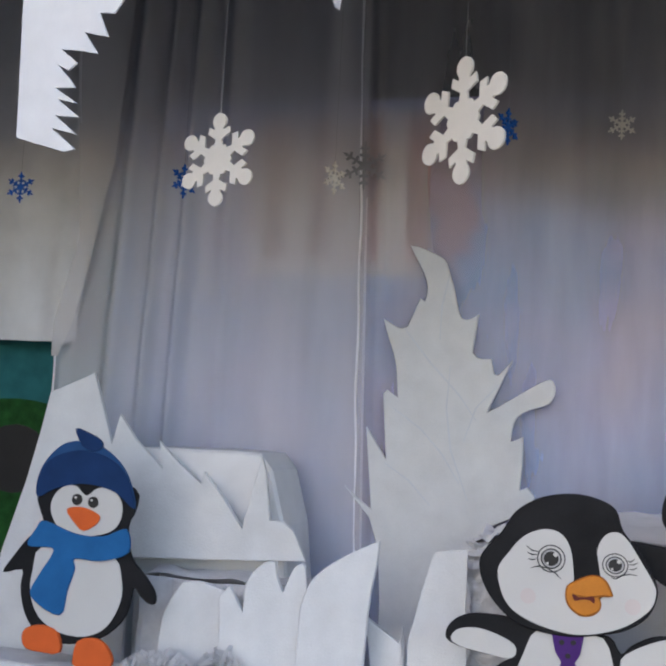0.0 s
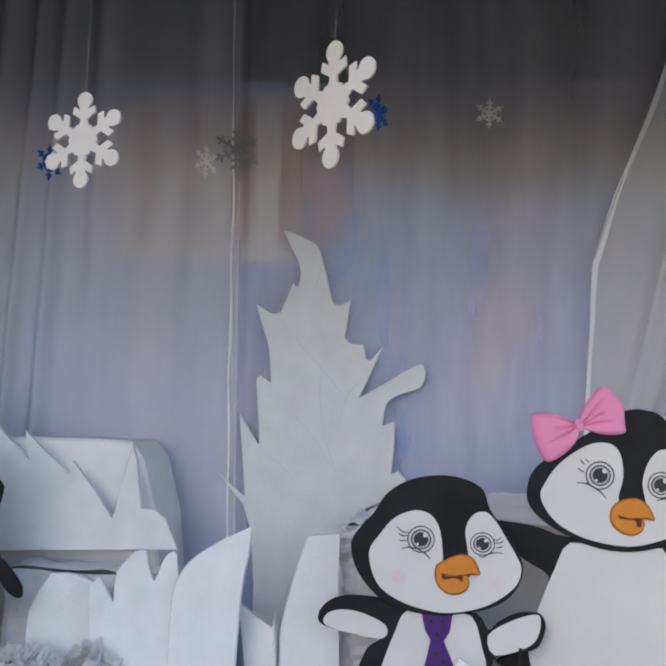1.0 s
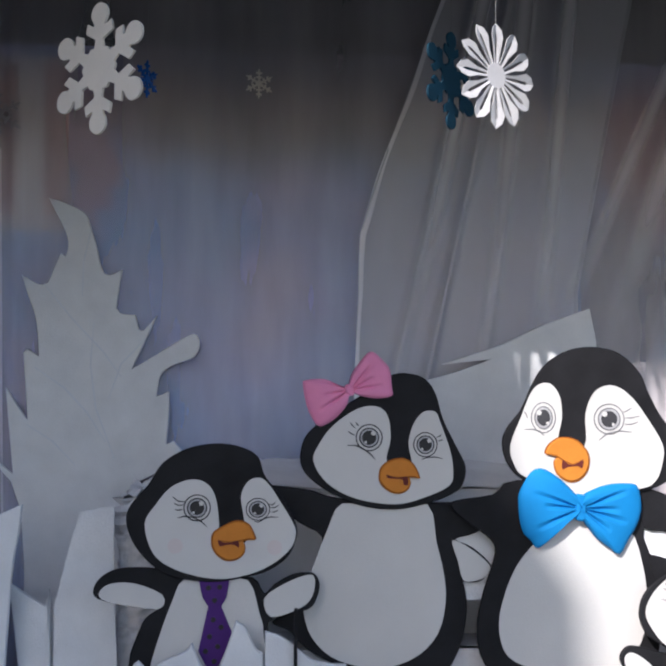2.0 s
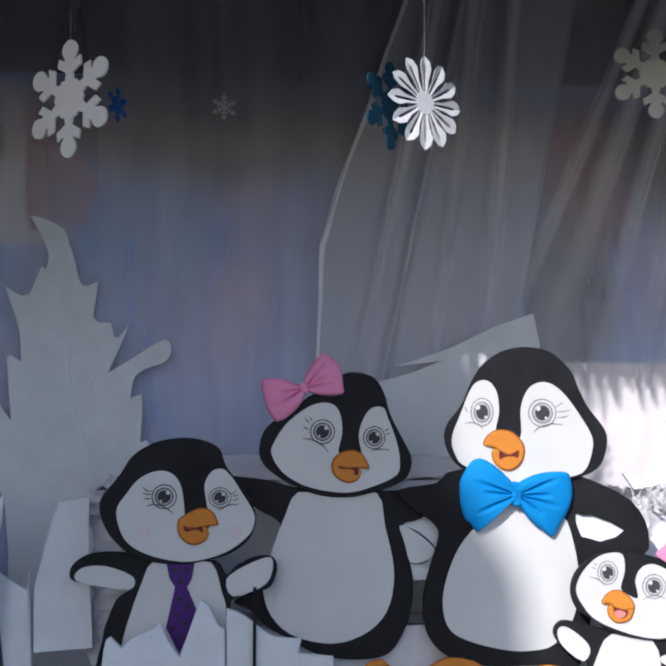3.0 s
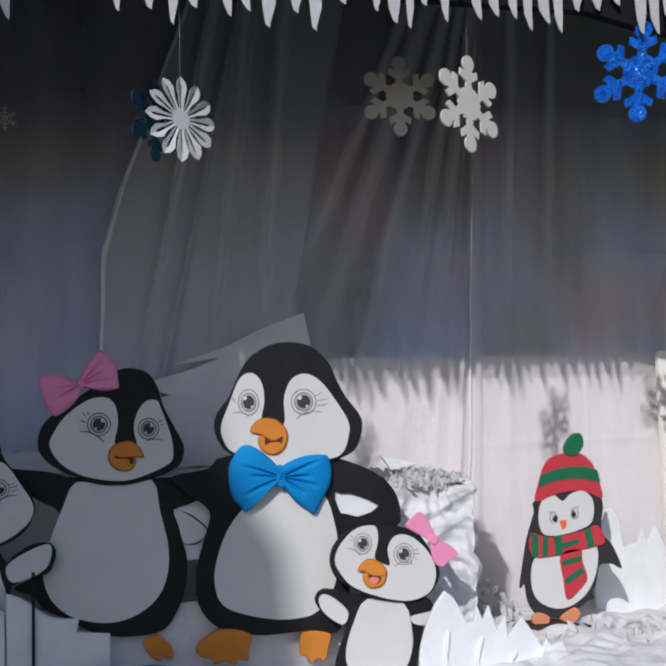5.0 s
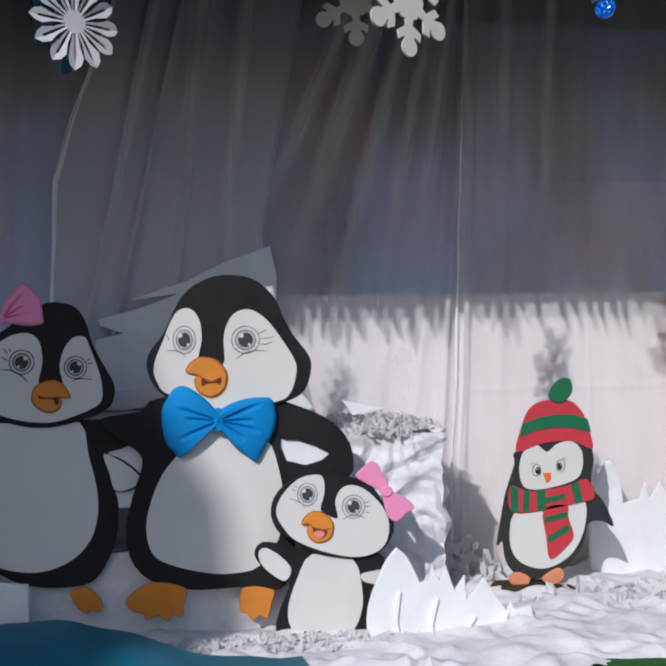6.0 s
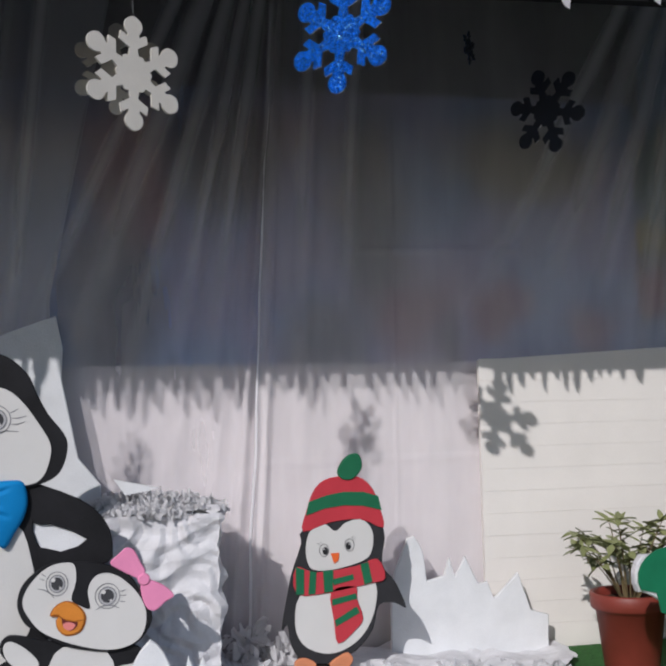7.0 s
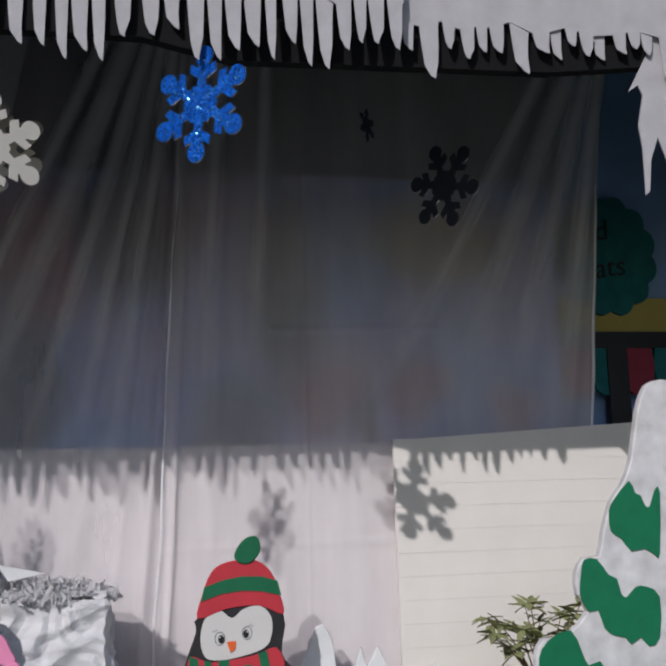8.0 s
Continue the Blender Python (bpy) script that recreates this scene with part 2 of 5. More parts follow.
def puff(name, pts, knot, y0, h, mat, parent, creases, label=""):
    """A loop of a fabric bow: it bulges between its rim and the knot; creases: the ways, in degrees, of the folds that run out of the knot."""
    rim = smooth(pts, 14)
    bm, rings = bmesh.new(), []
    for k in range(1, 27):
        s = k / 26
        vs = []
        for px, pz in rim:
            way = math.degrees(math.atan2(pz - knot[1], px - knot[0])) % 360
            fold = 0.0
            for n, c in enumerate(creases):
                off = abs((way - c + 180) % 360 - 180)
                fold += max(0.0, 1 - off / (9 - 4.5 * s)) * max(0.0, 1 - s / (0.8 if n % 2 == 0 else 0.6)) ** 0.5
            swell = (0.45 + 0.55 * math.sin(math.pi * min(1, 0.12 + 0.75 * s))) * math.sqrt(max(0.0, 1 - s ** 5))
            vs.append(bm.verts.new((knot[0] + (px - knot[0]) * s, y0 - 0.004 - h * swell * (1 - 0.75 * min(1, fold)), knot[1] + (pz - knot[1]) * s)))
        rings.append(vs)
    rings.append([bm.verts.new((p[0], y0, p[1])) for p in rim])
    for r, q in zip(rings, rings[1:]):
        for i in range(len(r)):
            j = (i + 1) % len(r)
            bm.faces.new((r[i], r[j], q[j], q[i])).smooth = True
    bm.faces.new(rings[0])
    bm.faces.new(list(reversed(rings[-1])))
    bmesh.ops.recalc_face_normals(bm, faces=bm.faces)
    return part(name, bm, mat, parent, label)


def crumple(bm, nx, nz, place, amp, seed, cell=0.07):
    """A sheet of creased paper: place(u, v) gives the even surface and its normal."""
    g = []
    for j in range(nz + 1):
        row = []
        for i in range(nx + 1):
            u, v = i / nx, j / nz
            p, nrm = place(u, v)
            q = Vector(p) / cell + Vector((seed, seed * 2, seed * 3))
            h = 0.0
            for k in range(6):
                a, b = 2.4 * k + seed, 1.1 * k + seed * 0.7
                way = Vector((math.cos(a) * math.cos(b), math.sin(a) * math.cos(b), math.sin(b)))
                t = q.dot(way) * (0.45 + 0.17 * k) + 1.3 * noise.noise(q * 0.45 + Vector((k * 7, 0, 0)))
                mask = max(0.0, 0.35 + 1.2 * noise.noise(q * 0.6 + Vector((0, k * 5, 3))))
                h += mask * abs((t % 1.0) - 0.5) * 1.7 / (0.8 + 0.35 * k)
            h = 0.75 * h + 0.25 * noise.noise(q * 0.8)
            row.append(bm.verts.new(Vector(p) + Vector(nrm) * amp * (h - 0.4)))
        g.append(row)
    for j in range(nz):
        for i in range(nx):
            a, b, c, d = g[j][i], g[j][i + 1], g[j + 1][i + 1], g[j + 1][i]
            bm.faces.new((a, b, c)), bm.faces.new((a, c, d))
    return bm


# ---- the ground and the walls ----
bm = bmesh.new()
box(bm, (-60, -60, -0.2), (60, 60, -0.012))
tagged(part("ground", bm, PAVING), "grey concrete yard", "ground", kind="structure")
bm = bmesh.new()
box(bm, (2.3, 1.2, -0.012), (6.0, 3.9, 0.002))
tagged(part("turf", bm, TURF), "green artificial turf on the ground", "turf", kind="structure")

bm = bmesh.new()
box(bm, (-6, 3.5, 0), (7, 3.7, 2.36))
wall_back = tagged(part("wall_back", bm, WALL), "blue painted wall with a faded mural behind the cloth", "wall", kind="structure")
# above 2.36 m the wall has one dark tone
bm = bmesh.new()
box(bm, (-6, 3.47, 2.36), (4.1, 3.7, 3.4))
wall_u2 = box(bmesh.new(), (4.1, 3.5, 2.36), (7, 3.7, 3.4))
part("wall_panel", wall_u2, WALL, wall_back)
tagged(part("wall_upper", bm, UPPER_DARK), "dark upper part of the wall", "wall", kind="structure")
bm = bmesh.new()
box(bm, (-3.5, 1.62, 3.1), (5.32, 3.47, 3.16))
tagged(part("ceiling", bm, CANOPY), "dark canopy roof over the display", "roof", kind="structure")
# added panel: lower edge fitted to the shadow it casts, black to stay unnoticed
bm = bmesh.new()
slab(bm, [(-3.5, 2.24), (2.1, 2.24), (2.35, 2.185), (3.3, 2.2), (3.75, 2.25), (5.32, 2.25), (5.32, 3.1), (-3.5, 3.1)], 1.76, 1.8)
tagged(part("trim", bm, SHADE_PANEL), "black panel added at the canopy edge to shape its shadow", "trim", kind="structure")
for name, x in (("wall_west", -3.5), ("wall_east", 5.2)):
    tagged(part(name, box(bmesh.new(), (x, 1.8, 0), (x + 0.12, 3.5, 3.1)), CANOPY), "dark side wall of the booth", "wall", kind="structure")
# added unseen screen: its outline gives the sun's edge on the tall penguin
bm = slab(bmesh.new(), [(-28, 0), (-6.56, 0), (-6.58, 8.93), (-6.62, 9.33), (-6.85, 9.68), (-7.0, 10.43), (-8.5, 15.0), (-28, 15.0)], -9.2, -9.0)
tagged(part("sun_blocker", bm, PLASTER), "unseen screen added to keep the sun off the left part", "house", kind="structure")


# shapes of the mural whose edges have run: middle (x, z), half size, colour
RUN_SHAPES = ((1.72, 2.0, 0.2, 0.36, (0.42, 0.16, 0.17)), (2.72, 1.85, 0.17, 0.5, (0.16, 0.15, 0.15)), (3.42, 2.08, 0.32, 0.2, (0.42, 0.38, 0.2)), (-0.42, 2.0, 0.12, 0.34, (0.5, 0.34, 0.42)), (2.88, 1.4, 0.15, 0.14, (0.45, 0.2, 0.24)),
              (3.3, 1.4, 0.14, 0.14, (0.45, 0.2, 0.24)), (3.07, 1.15, 0.06, 0.26, (0.18, 0.17, 0.2)), (2.5, 1.25, 0.2, 0.24, (0.2, 0.19, 0.22)), (1.62, 1.45, 0.22, 0.45, (0.18, 0.16, 0.17)), (3.72, 1.36, 0.12, 0.12, (0.45, 0.2, 0.24)),
              (0.3, 2.2, 0.75, 0.3, (0.12, 0.12, 0.12)), (2.1, 2.1, 0.25, 0.3, (0.14, 0.13, 0.13)))


def mural_paint():
    """A weathered painted backdrop: soft clouds of blue, lilac and pink that run into one another."""
    m = bpy.data.materials.new("weathered_mural_paint")
    m.use_nodes = True
    n, l = m.node_tree.nodes, m.node_tree.links
    co, ramp, b = n.new("ShaderNodeTexCoord"), n.new("ShaderNodeValToRGB"), n["Principled BSDF"]
    clouds, stain, mixer, bp = n.new("ShaderNodeTexNoise"), n.new("ShaderNodeTexNoise"), n.new("ShaderNodeMix"), n.new("ShaderNodeBump")
    clouds.inputs["Scale"].default_value, clouds.inputs["Detail"].default_value = 1.5, 2.5
    stain.inputs["Scale"].default_value, stain.inputs["Detail"].default_value = 9.0, 5
    ramp.color_ramp.elements[0].position, ramp.color_ramp.elements[0].color = 0.3, (0.23, 0.4, 0.76, 1)
    ramp.color_ramp.elements[1].position, ramp.color_ramp.elements[1].color = 0.74, (0.7, 0.46, 0.5, 1)
    for at, tone in ((0.43, (0.31, 0.46, 0.79, 1)), (0.55, (0.48, 0.48, 0.78, 1)), (0.64, (0.6, 0.5, 0.66, 1))):
        ramp.color_ramp.elements.new(at).color = tone
    mixer.data_type, mixer.blend_type = "RGBA", "MULTIPLY"
    mixer.inputs[0].default_value = 0.35
    bp.inputs["Strength"].default_value = 0.1
    b.inputs["Roughness"].default_value = 0.75
    l.new(co.outputs["Object"], clouds.inputs[0]), l.new(co.outputs["Object"], stain.inputs[0])
    l.new(clouds.outputs[0], ramp.inputs[0])
    last = ramp.outputs[0]
    wobble, bent = n.new("ShaderNodeTexNoise"), n.new("ShaderNodeVectorMath")
    wobble.inputs["Scale"].default_value = 5.0
    bent.operation = "MULTIPLY_ADD"
    bent.inputs[1].default_value = (0.22, 0.0, 0.22)
    l.new(co.outputs["Object"], wobble.inputs[0]), l.new(wobble.outputs[1], bent.inputs[0]), l.new(co.outputs["Object"], bent.inputs[2])
    for cx, cz, rx, rz, tone in RUN_SHAPES:
        near, size, rim, lay = n.new("ShaderNodeMapping"), n.new("ShaderNodeVectorMath"), n.new("ShaderNodeMapRange"), n.new("ShaderNodeMix")
        near.inputs["Location"].default_value = (-(cx + 0.11) / rx, 0, -(cz + 0.11) / rz)
        near.inputs["Scale"].default_value = (1 / rx, 0, 1 / rz)
        size.operation, rim.interpolation_type, lay.data_type = "LENGTH", "SMOOTHSTEP", "RGBA"
        rim.inputs[1].default_value, rim.inputs[2].default_value, rim.inputs[3].default_value, rim.inputs[4].default_value = 0.55, 1.3, 0.85, 0.0
        lay.inputs[7].default_value = (*tone, 1)
        l.new(bent.outputs[0], near.inputs[0]), l.new(near.outputs[0], size.inputs[0]), l.new(size.outputs["Value"], rim.inputs[0])
        l.new(rim.outputs[0], lay.inputs[0]), l.new(last, lay.inputs[6])
        last = lay.outputs[2]
    l.new(last, mixer.inputs[6])
    l.new(stain.outputs[0], mixer.inputs[7])
    l.new(mixer.outputs[2], b.inputs["Base Color"]), l.new(stain.outputs[0], bp.inputs["Height"]), l.new(bp.outputs[0], b.inputs["Normal"])
    return m


mural = tagged(part("mural_board", box(bmesh.new(), (-1.6, 3.27, 0), (3.95, 3.32, 2.36)), mural_paint()), "weathered painted board in blue, lilac and pink behind the cloth", "mural", kind="structure")


def cloth(name, x0, x1, z0, z1, y, mat, label, folds, edge0=None, edge1=None, nx=90, nz=60, seed=0.0, hem=0.0, creases=(), tag=True):
    """A hanging sheet. folds: (x at the foot, x at the top, width, depth, height where it dies out)."""
    bm, g = bmesh.new(), []
    uv = bm.loops.layers.uv.new("weave")
    for j in range(nz + 1):
        v = j / nz
        a = edge0(v) if edge0 else x0
        b = edge1(v) if edge1 else x1
        row = []
        for i in range(nx + 1):
            u = i / nx
            x, z = a + (b - a) * u, z0 + (z1 - z0) * v
            d = 0.0035 * noise.noise((x * 13, z * 8, seed)) + 0.012 * noise.noise((x * 2.2, z * 0.8, seed)) + 0.006 * noise.noise((x * 7, z * 1.2, seed + 5))
            for fx0, fx1, w, depth, low in folds:
                c = fx0 + (fx1 - fx0) * v
                s = max(0.0, min(1.0, (v - low) / (1 - low))) if low >= 0 else 1.0
                d -= depth * s * math.exp(-((x - c) / w) ** 2)
            for cz, cx0, cx1, depth in creases:
                if cx0 < x < cx1:
                    d -= depth * math.exp(-((z - cz - 0.012 * (x - cx0)) / 0.012) ** 2)
            if hem and (i < 2 or i > nx - 2):
                d -= hem
            row.append(bm.verts.new((x, y + d, z)))
        g.append(row)
    for j in range(nz):
        for i in range(nx):
            f = bm.faces.new((g[j][i], g[j][i + 1], g[j + 1][i + 1], g[j + 1][i]))
            f.smooth = True
            for lp, (du, dv) in zip(f.loops, ((0, 0), (1, 0), (1, 1), (0, 1))):
                lp[uv].uv = ((i + du) / nx, (j + dv) / nz)
    ob = part(name, bm, mat)
    return tagged(ob, label, "backdrop cloth", "backdrop cloths") if tag else ob


def line(*pts):
    """x along the height (0 to 1) through (height, x) knots."""
    def at(v):
        for (v0, a), (v1, b) in zip(pts, pts[1:]):
            if v <= v1:
                return a + (b - a) * (v - v0) / (v1 - v0)
        return pts[-1][1]
    return at


PLEAT = material("doubled_sheer_cloth", (0.85, 0.83, 0.85), 0.85, vary=0.06, scale=4, bump=0.2, fine=600, sheer=0.12, clear=0.22, fade=True)
LAPEL = material("folded_white_cloth", (0.78, 0.76, 0.76), 0.85, vary=0.05, scale=4, bump=0.2, fine=600, sheer=0.12, clear=0.3)
HEM = material("doubled_white_cloth", (0.86, 0.85, 0.87), 0.85, vary=0.05, scale=4, bump=0.2, fine=600, sheer=0.15)


def hem(parent, z0, z1, y, left, width, seed):
    """A doubled edge or sewn fold of a cloth."""
    path = lambda v: left(v) + 0.01 * noise.noise((v * 9, seed * 3, 1))
    ob = cloth("hem", 0, 0, z0, z1, y, HEM, "", [], path, lambda v: path(v) + width * (0.7 + 0.5 * noise.noise((v * 6, seed, 0))), nx=4, nz=60, seed=seed, tag=False)
    ob.parent = parent
    return ob


c1 = cloth("backdrop_cloth", 0, 0, 0.0, 3.1, 3.215, CLOTH_CLOSE, "sheer white cloth gathered at its edge behind the ice shapes",
      [(-1.5, -1.42, 0.03, 0.07, -1), (-1.28, -1.3, 0.035, 0.05, 0), (-1.8, -1.66, 0.04, 0.06, -1), (-0.95, -0.88, 0.05, 0.025, 0.1), (-1.65, -1.53, 0.025, 0.05, -1)],
      line((0, -2.05), (0.37, -2.0), (0.463, -2.003), (0.577, -1.916), (0.826, -1.979), (1, -2.0)), line((0, -0.66), (1, -0.76)), nx=150, seed=1, hem=0.012)
c2 = cloth("backdrop_cloth", 0, 0, 0.0, 3.1, 3.205, CLOTH_OPEN, "sheer white cloth hanging flat behind the penguins",
      [(-0.62, -0.72, 0.015, 0.015, -1), (0.1, 0.1, 0.05, 0.02, 0.3), (0.35, 0.3, 0.04, 0.02, 0.5), (0.22, 0.18, 0.03, 0.02, 0.55), (-0.15, -0.2, 0.05, 0.02, 0.45),
       (1.35, 2.2, 0.035, 0.07, 0.3), (1.75, 2.26, 0.03, 0.07, 0.2), (1.95, 2.3, 0.022, 0.06, 0.1), (1.1, 2.1, 0.05, 0.05, 0.4), (2.08, 2.33, 0.02, 0.05, -1)],
      line((0, -0.69), (1, -0.79)), line((0, 2.19), (1, 2.36)), nx=240, nz=80, seed=3, hem=0.008)
c3 = cloth("backdrop_cloth", 0, 0, 0.0, 3.1, 3.19, CLOTH, "sheer white cloth with faded colours showing through",
      [(2.35, 2.5, 0.03, 0.05, 0.2), (2.5, 2.7, 0.04, 0.03, 0.3), (3.35, 4.2, 0.05, 0.08, 0.4), (3.75, 4.22, 0.03, 0.05, 0.2), (2.9, 4.12, 0.06, 0.06, 0.5), (3.6, 4.23, 0.02, 0.04, 0.3), (2.2, 2.36, 0.012, 0.015, -1), (2.78, 2.8, 0.006, 0.004, -1)],
      line((0, 2.15), (1, 2.31)), line((0, 3.9), (0.5, 4.07), (1, 4.22)), nx=220, nz=240, seed=7, hem=0.006, creases=((1.665, 2.64, 3.36, 0.01), (0.79, 2.2, 3.9, 0.004), (1.36, 2.2, 2.5, 0.003)))
veil = cloth("veil", 0, 0, 0.75, 3.1, 3.17, VEIL, "thin veil pulled aside over the backdrop",
      [(0.75, 1.25, 0.02, 0.05, -1), (1.0, 1.3, 0.015, 0.04, 0), (0.64, 1.12, 0.02, 0.03, -1), (1.15, 1.4, 0.03, 0.03, 0)],
      line((0, 0.56), (0.385, 0.585), (0.44, 0.62), (1, 1.08)), line((0, 1.42), (0.3, 1.4), (1, 1.72)), nx=160, nz=80, seed=9, hem=0.008)
hem(veil, 0.75, 3.1, 3.155, line((0, 0.56), (0.385, 0.585), (0.44, 0.62), (1, 1.08)), 0.026, 1)


lapel = cloth("lapel", 0, 0, 1.3, 3.09, 3.175, LAPEL, "", [], line((0, -2.0), (0.075, -2.003), (0.27, -1.916), (0.7, -1.979), (1, -2.0)), line((0, -1.97), (0.077, -1.917), (0.214, -1.86), (0.45, -1.779), (0.83, -1.735), (1, -1.72)), nx=14, nz=70, seed=17, tag=False)
lapel.parent = c1


def pleat(parent, z0, y, foot, top, width, seed):
    """Cloth gathered double, widest at the top and lost in the sheet below."""
    path = line((0, foot), (1, top))
    ob = cloth("pleat", 0, 0, z0, 3.09, y, PLEAT, "", [], lambda v: path(v) - width * (0.7 + 0.2 * noise.noise((v * 4, seed, 0))), lambda v: path(v) + width * (0.7 + 0.2 * noise.noise((v * 4, seed, 5))), nx=6, nz=50, seed=seed, tag=False)
    ob.parent = parent


pleat(veil, 1.0, 3.12, 0.7, 1.16, 0.05, 11)
pleat(veil, 1.0, 3.12, 1.02, 1.26, 0.06, 12)
pleat(veil, 0.95, 3.125, 1.22, 1.42, 0.05, 13)
for k, (foot, top, width) in enumerate(((1.45, 2.16, 0.09), (1.68, 2.22, 0.06), (1.86, 2.26, 0.05), (2.0, 2.3, 0.05), (1.25, 2.08, 0.06))):
    pleat(c2, 1.15, 3.12 - 0.004 * k, foot, top, width, 20 + k)
for k, (foot, top, width) in enumerate(((3.35, 4.12, 0.1), (3.6, 4.18, 0.07), (3.85, 4.2, 0.06), (2.36, 2.46, 0.06), (2.55, 2.66, 0.05), (3.05, 4.02, 0.07))):
    pleat(c3, 1.3, 3.10 - 0.004 * k, foot, top, width, 30 + k)
hem(c2, 0.0, 3.1, 3.19, line((0, -0.69), (1, -0.79)), 0.012, 4)
hem(c3, 0.0, 3.1, 3.17, line((0, 2.145), (1, 2.305)), 0.012, 5)
hem(c3, 0.3, 3.1, 3.175, line((0, 3.93), (0.45, 4.055), (1, 4.205)), 0.016, 6)
hem(c1, 0.9, 3.1, 3.185, line((0, -1.99), (0.243, -2.003), (0.404, -1.916), (0.755, -1.979), (1, -2.0)), 0.014, 7)

# shapes painted on the mural, and a pale field added to brighten the sunlit cloth
for k in range(4):
    x = -1.15 + k * 0.19
    part("stripe", box(bmesh.new(), (x, 3.262, 1.72), (x + 0.085, 3.27, 2.28)), FADED_RED, mural, "faded red stripe")
part("paint_patch", box(bmesh.new(), (-1.2, 3.266, 1.66), (-0.5, 3.27, 2.31)), MURAL_WHITE_LIFT, mural, "faded pale patch of paint")
part("sunlit_lift", box(bmesh.new(), (0.9, 3.264, 0.0), (3.95, 3.27, 1.2)), MURAL_WHITE_LIFT, mural, "pale field added to brighten the sunlit cloth before it")


# ---- the cream board at the side ----
bm = bmesh.new()
slab(bm, [(0, 0), (1.75, 0), (1.75, 1.295), (0, 1.2)], 0, 0.02)
panel = thing("siding_board", "cream ribbed siding board propped before the cloth", "board", (3.134, 3.135, 0.0), turn=0.3)
part("sheet", bm, CREAM, panel)
for k in range(13):
    z = 0.01 + k * 0.092
    bm = bmesh.new()
    slab(bm, [(0.0, z), (1.75, z), (1.75, z + 0.0914), (0.0, z + 0.0914)], -0.002 - 0.0006 * (k * 7 % 3), 0.0, 0.0004)
    part("lath", bm, CREAM, panel)


# ---- ice shapes cut from white board ----
def ice(name, pts, y, x, label, rnd=3, thick=0.018, mat=None, lean=0):
    low = min(p[1] for p in pts)
    pts = [(p[0], 0.0 if p[1] < low + 0.08 else p[1]) for p in pts]
    ob = thing(name, label, "ice decoration", (x, y, 0), "ice shapes")
    ob.rotation_euler[0] = radians(lean)
    board("board", flame(pts, rnd) if rnd else pts, 0, thick, mat or WHITE, ob, edge=0.003)
    return ob


ice_tree = ice("ice_tree", [(-0.242, 1.763), (-0.203, 1.755), (-0.113, 1.713), (-0.09, 1.658), (-0.069, 1.595), (-0.053, 1.524), (-0.04, 1.496), (-0.017, 1.489), (0.025, 1.51), (0.018, 1.463), (0.006, 1.369), (0.027, 1.349), (0.076, 1.347), (0.087, 1.293), (0.103, 1.289), (0.151, 1.343), (0.116, 1.263), (0.066, 1.151), (0.149, 1.202), (0.225, 1.251), (0.278, 1.28), (0.298, 1.275), (0.307, 1.249), (0.3, 1.215), (0.276, 1.188), (0.212, 1.166), (0.17, 1.133), (0.158, 1.079), (0.155, 1.052), (0.2, 1.072), (0.2, 0.981), (0.194, 0.881), (0.218, 0.894), (0.247, 0.862), (0.217, 0.807), (0.1, 0.749), (0.081, 0.514), (-0.291, 0.477), (-0.313, 0.644), (-0.449, 0.858), (-0.344, 0.773), (-0.377, 1.079), (-0.298, 0.964), (-0.319, 1.205), (-0.305, 1.22), (-0.264, 1.192), (-0.277, 1.322), (-0.309, 1.416), (-0.331, 1.485), (-0.27, 1.451), (-0.238, 1.458), (-0.195, 1.566), (-0.178, 1.553), (-0.17, 1.593), (-0.182, 1.648)], 3.17, -0.3, "tall white jagged ice shape standing against the cloth", thick=0.02)
# creases drawn as strokes, their bluish shade put into the colour
CREASE_SHADE = material("crease_shade", (0.66, 0.69, 0.73), 0.75, vary=0.1)
for k, pts in enumerate(([(-0.252, 1.454), (-0.151, 1.331), (-0.036, 1.211), (0.029, 1.122)], [(-0.278, 1.154), (-0.171, 1.081), (-0.089, 0.993), (-0.023, 0.89)], [(-0.087, 1.663), (-0.113, 1.536), (-0.115, 1.411)], [(-0.3, 0.95), (-0.21, 0.893), (-0.127, 0.807)], [(0.115, 1.264), (0.027, 1.168), (-0.014, 1.043)], [(-0.072, 1.318), (-0.081, 1.163), (-0.059, 1.01), (0.01, 0.831)])):
    part("crease", stroke(bmesh.new(), pts, 0.006, -0.0008, 0.001), CREASE_SHADE, ice_tree)
ice("ice_cliff", [(-0.35, 1.145), (-0.181, 1.22), (-0.143, 1.112), (-0.094, 0.972), (-0.07, 1.078), (-0.003, 0.992), (0.105, 0.895), (0.085, 0.992), (0.162, 0.921), (0.248, 0.853), (0.257, 0.897), (0.341, 0.802), (0.405, 0.714), (0.443, 0.88), (0.462, 0.96), (0.48, 0.911), (0.502, 0.75), (0.548, 0.749), (0.587, 0.721), (0.634, 0.623), (-0.005, 0.586), (-0.001, 0.116), (-0.557, 0.052), (-0.501, 0.563), (-0.421, 0.825), (-0.377, 1.009)], 2.75, -1.4, "white jagged ice cliff behind the penguin in the blue hat", rnd=0)
ice("ice_fin", [(0.014, 0.578), (0.061, 0.64), (0.152, 0.699), (0.233, 0.739), (0.226, 0.654), (0.207, 0.514), (0.185, 0.25), (-0.009, 0.228), (-0.009, 0.455)], 2.5, -0.7, "large white curved ice fin")
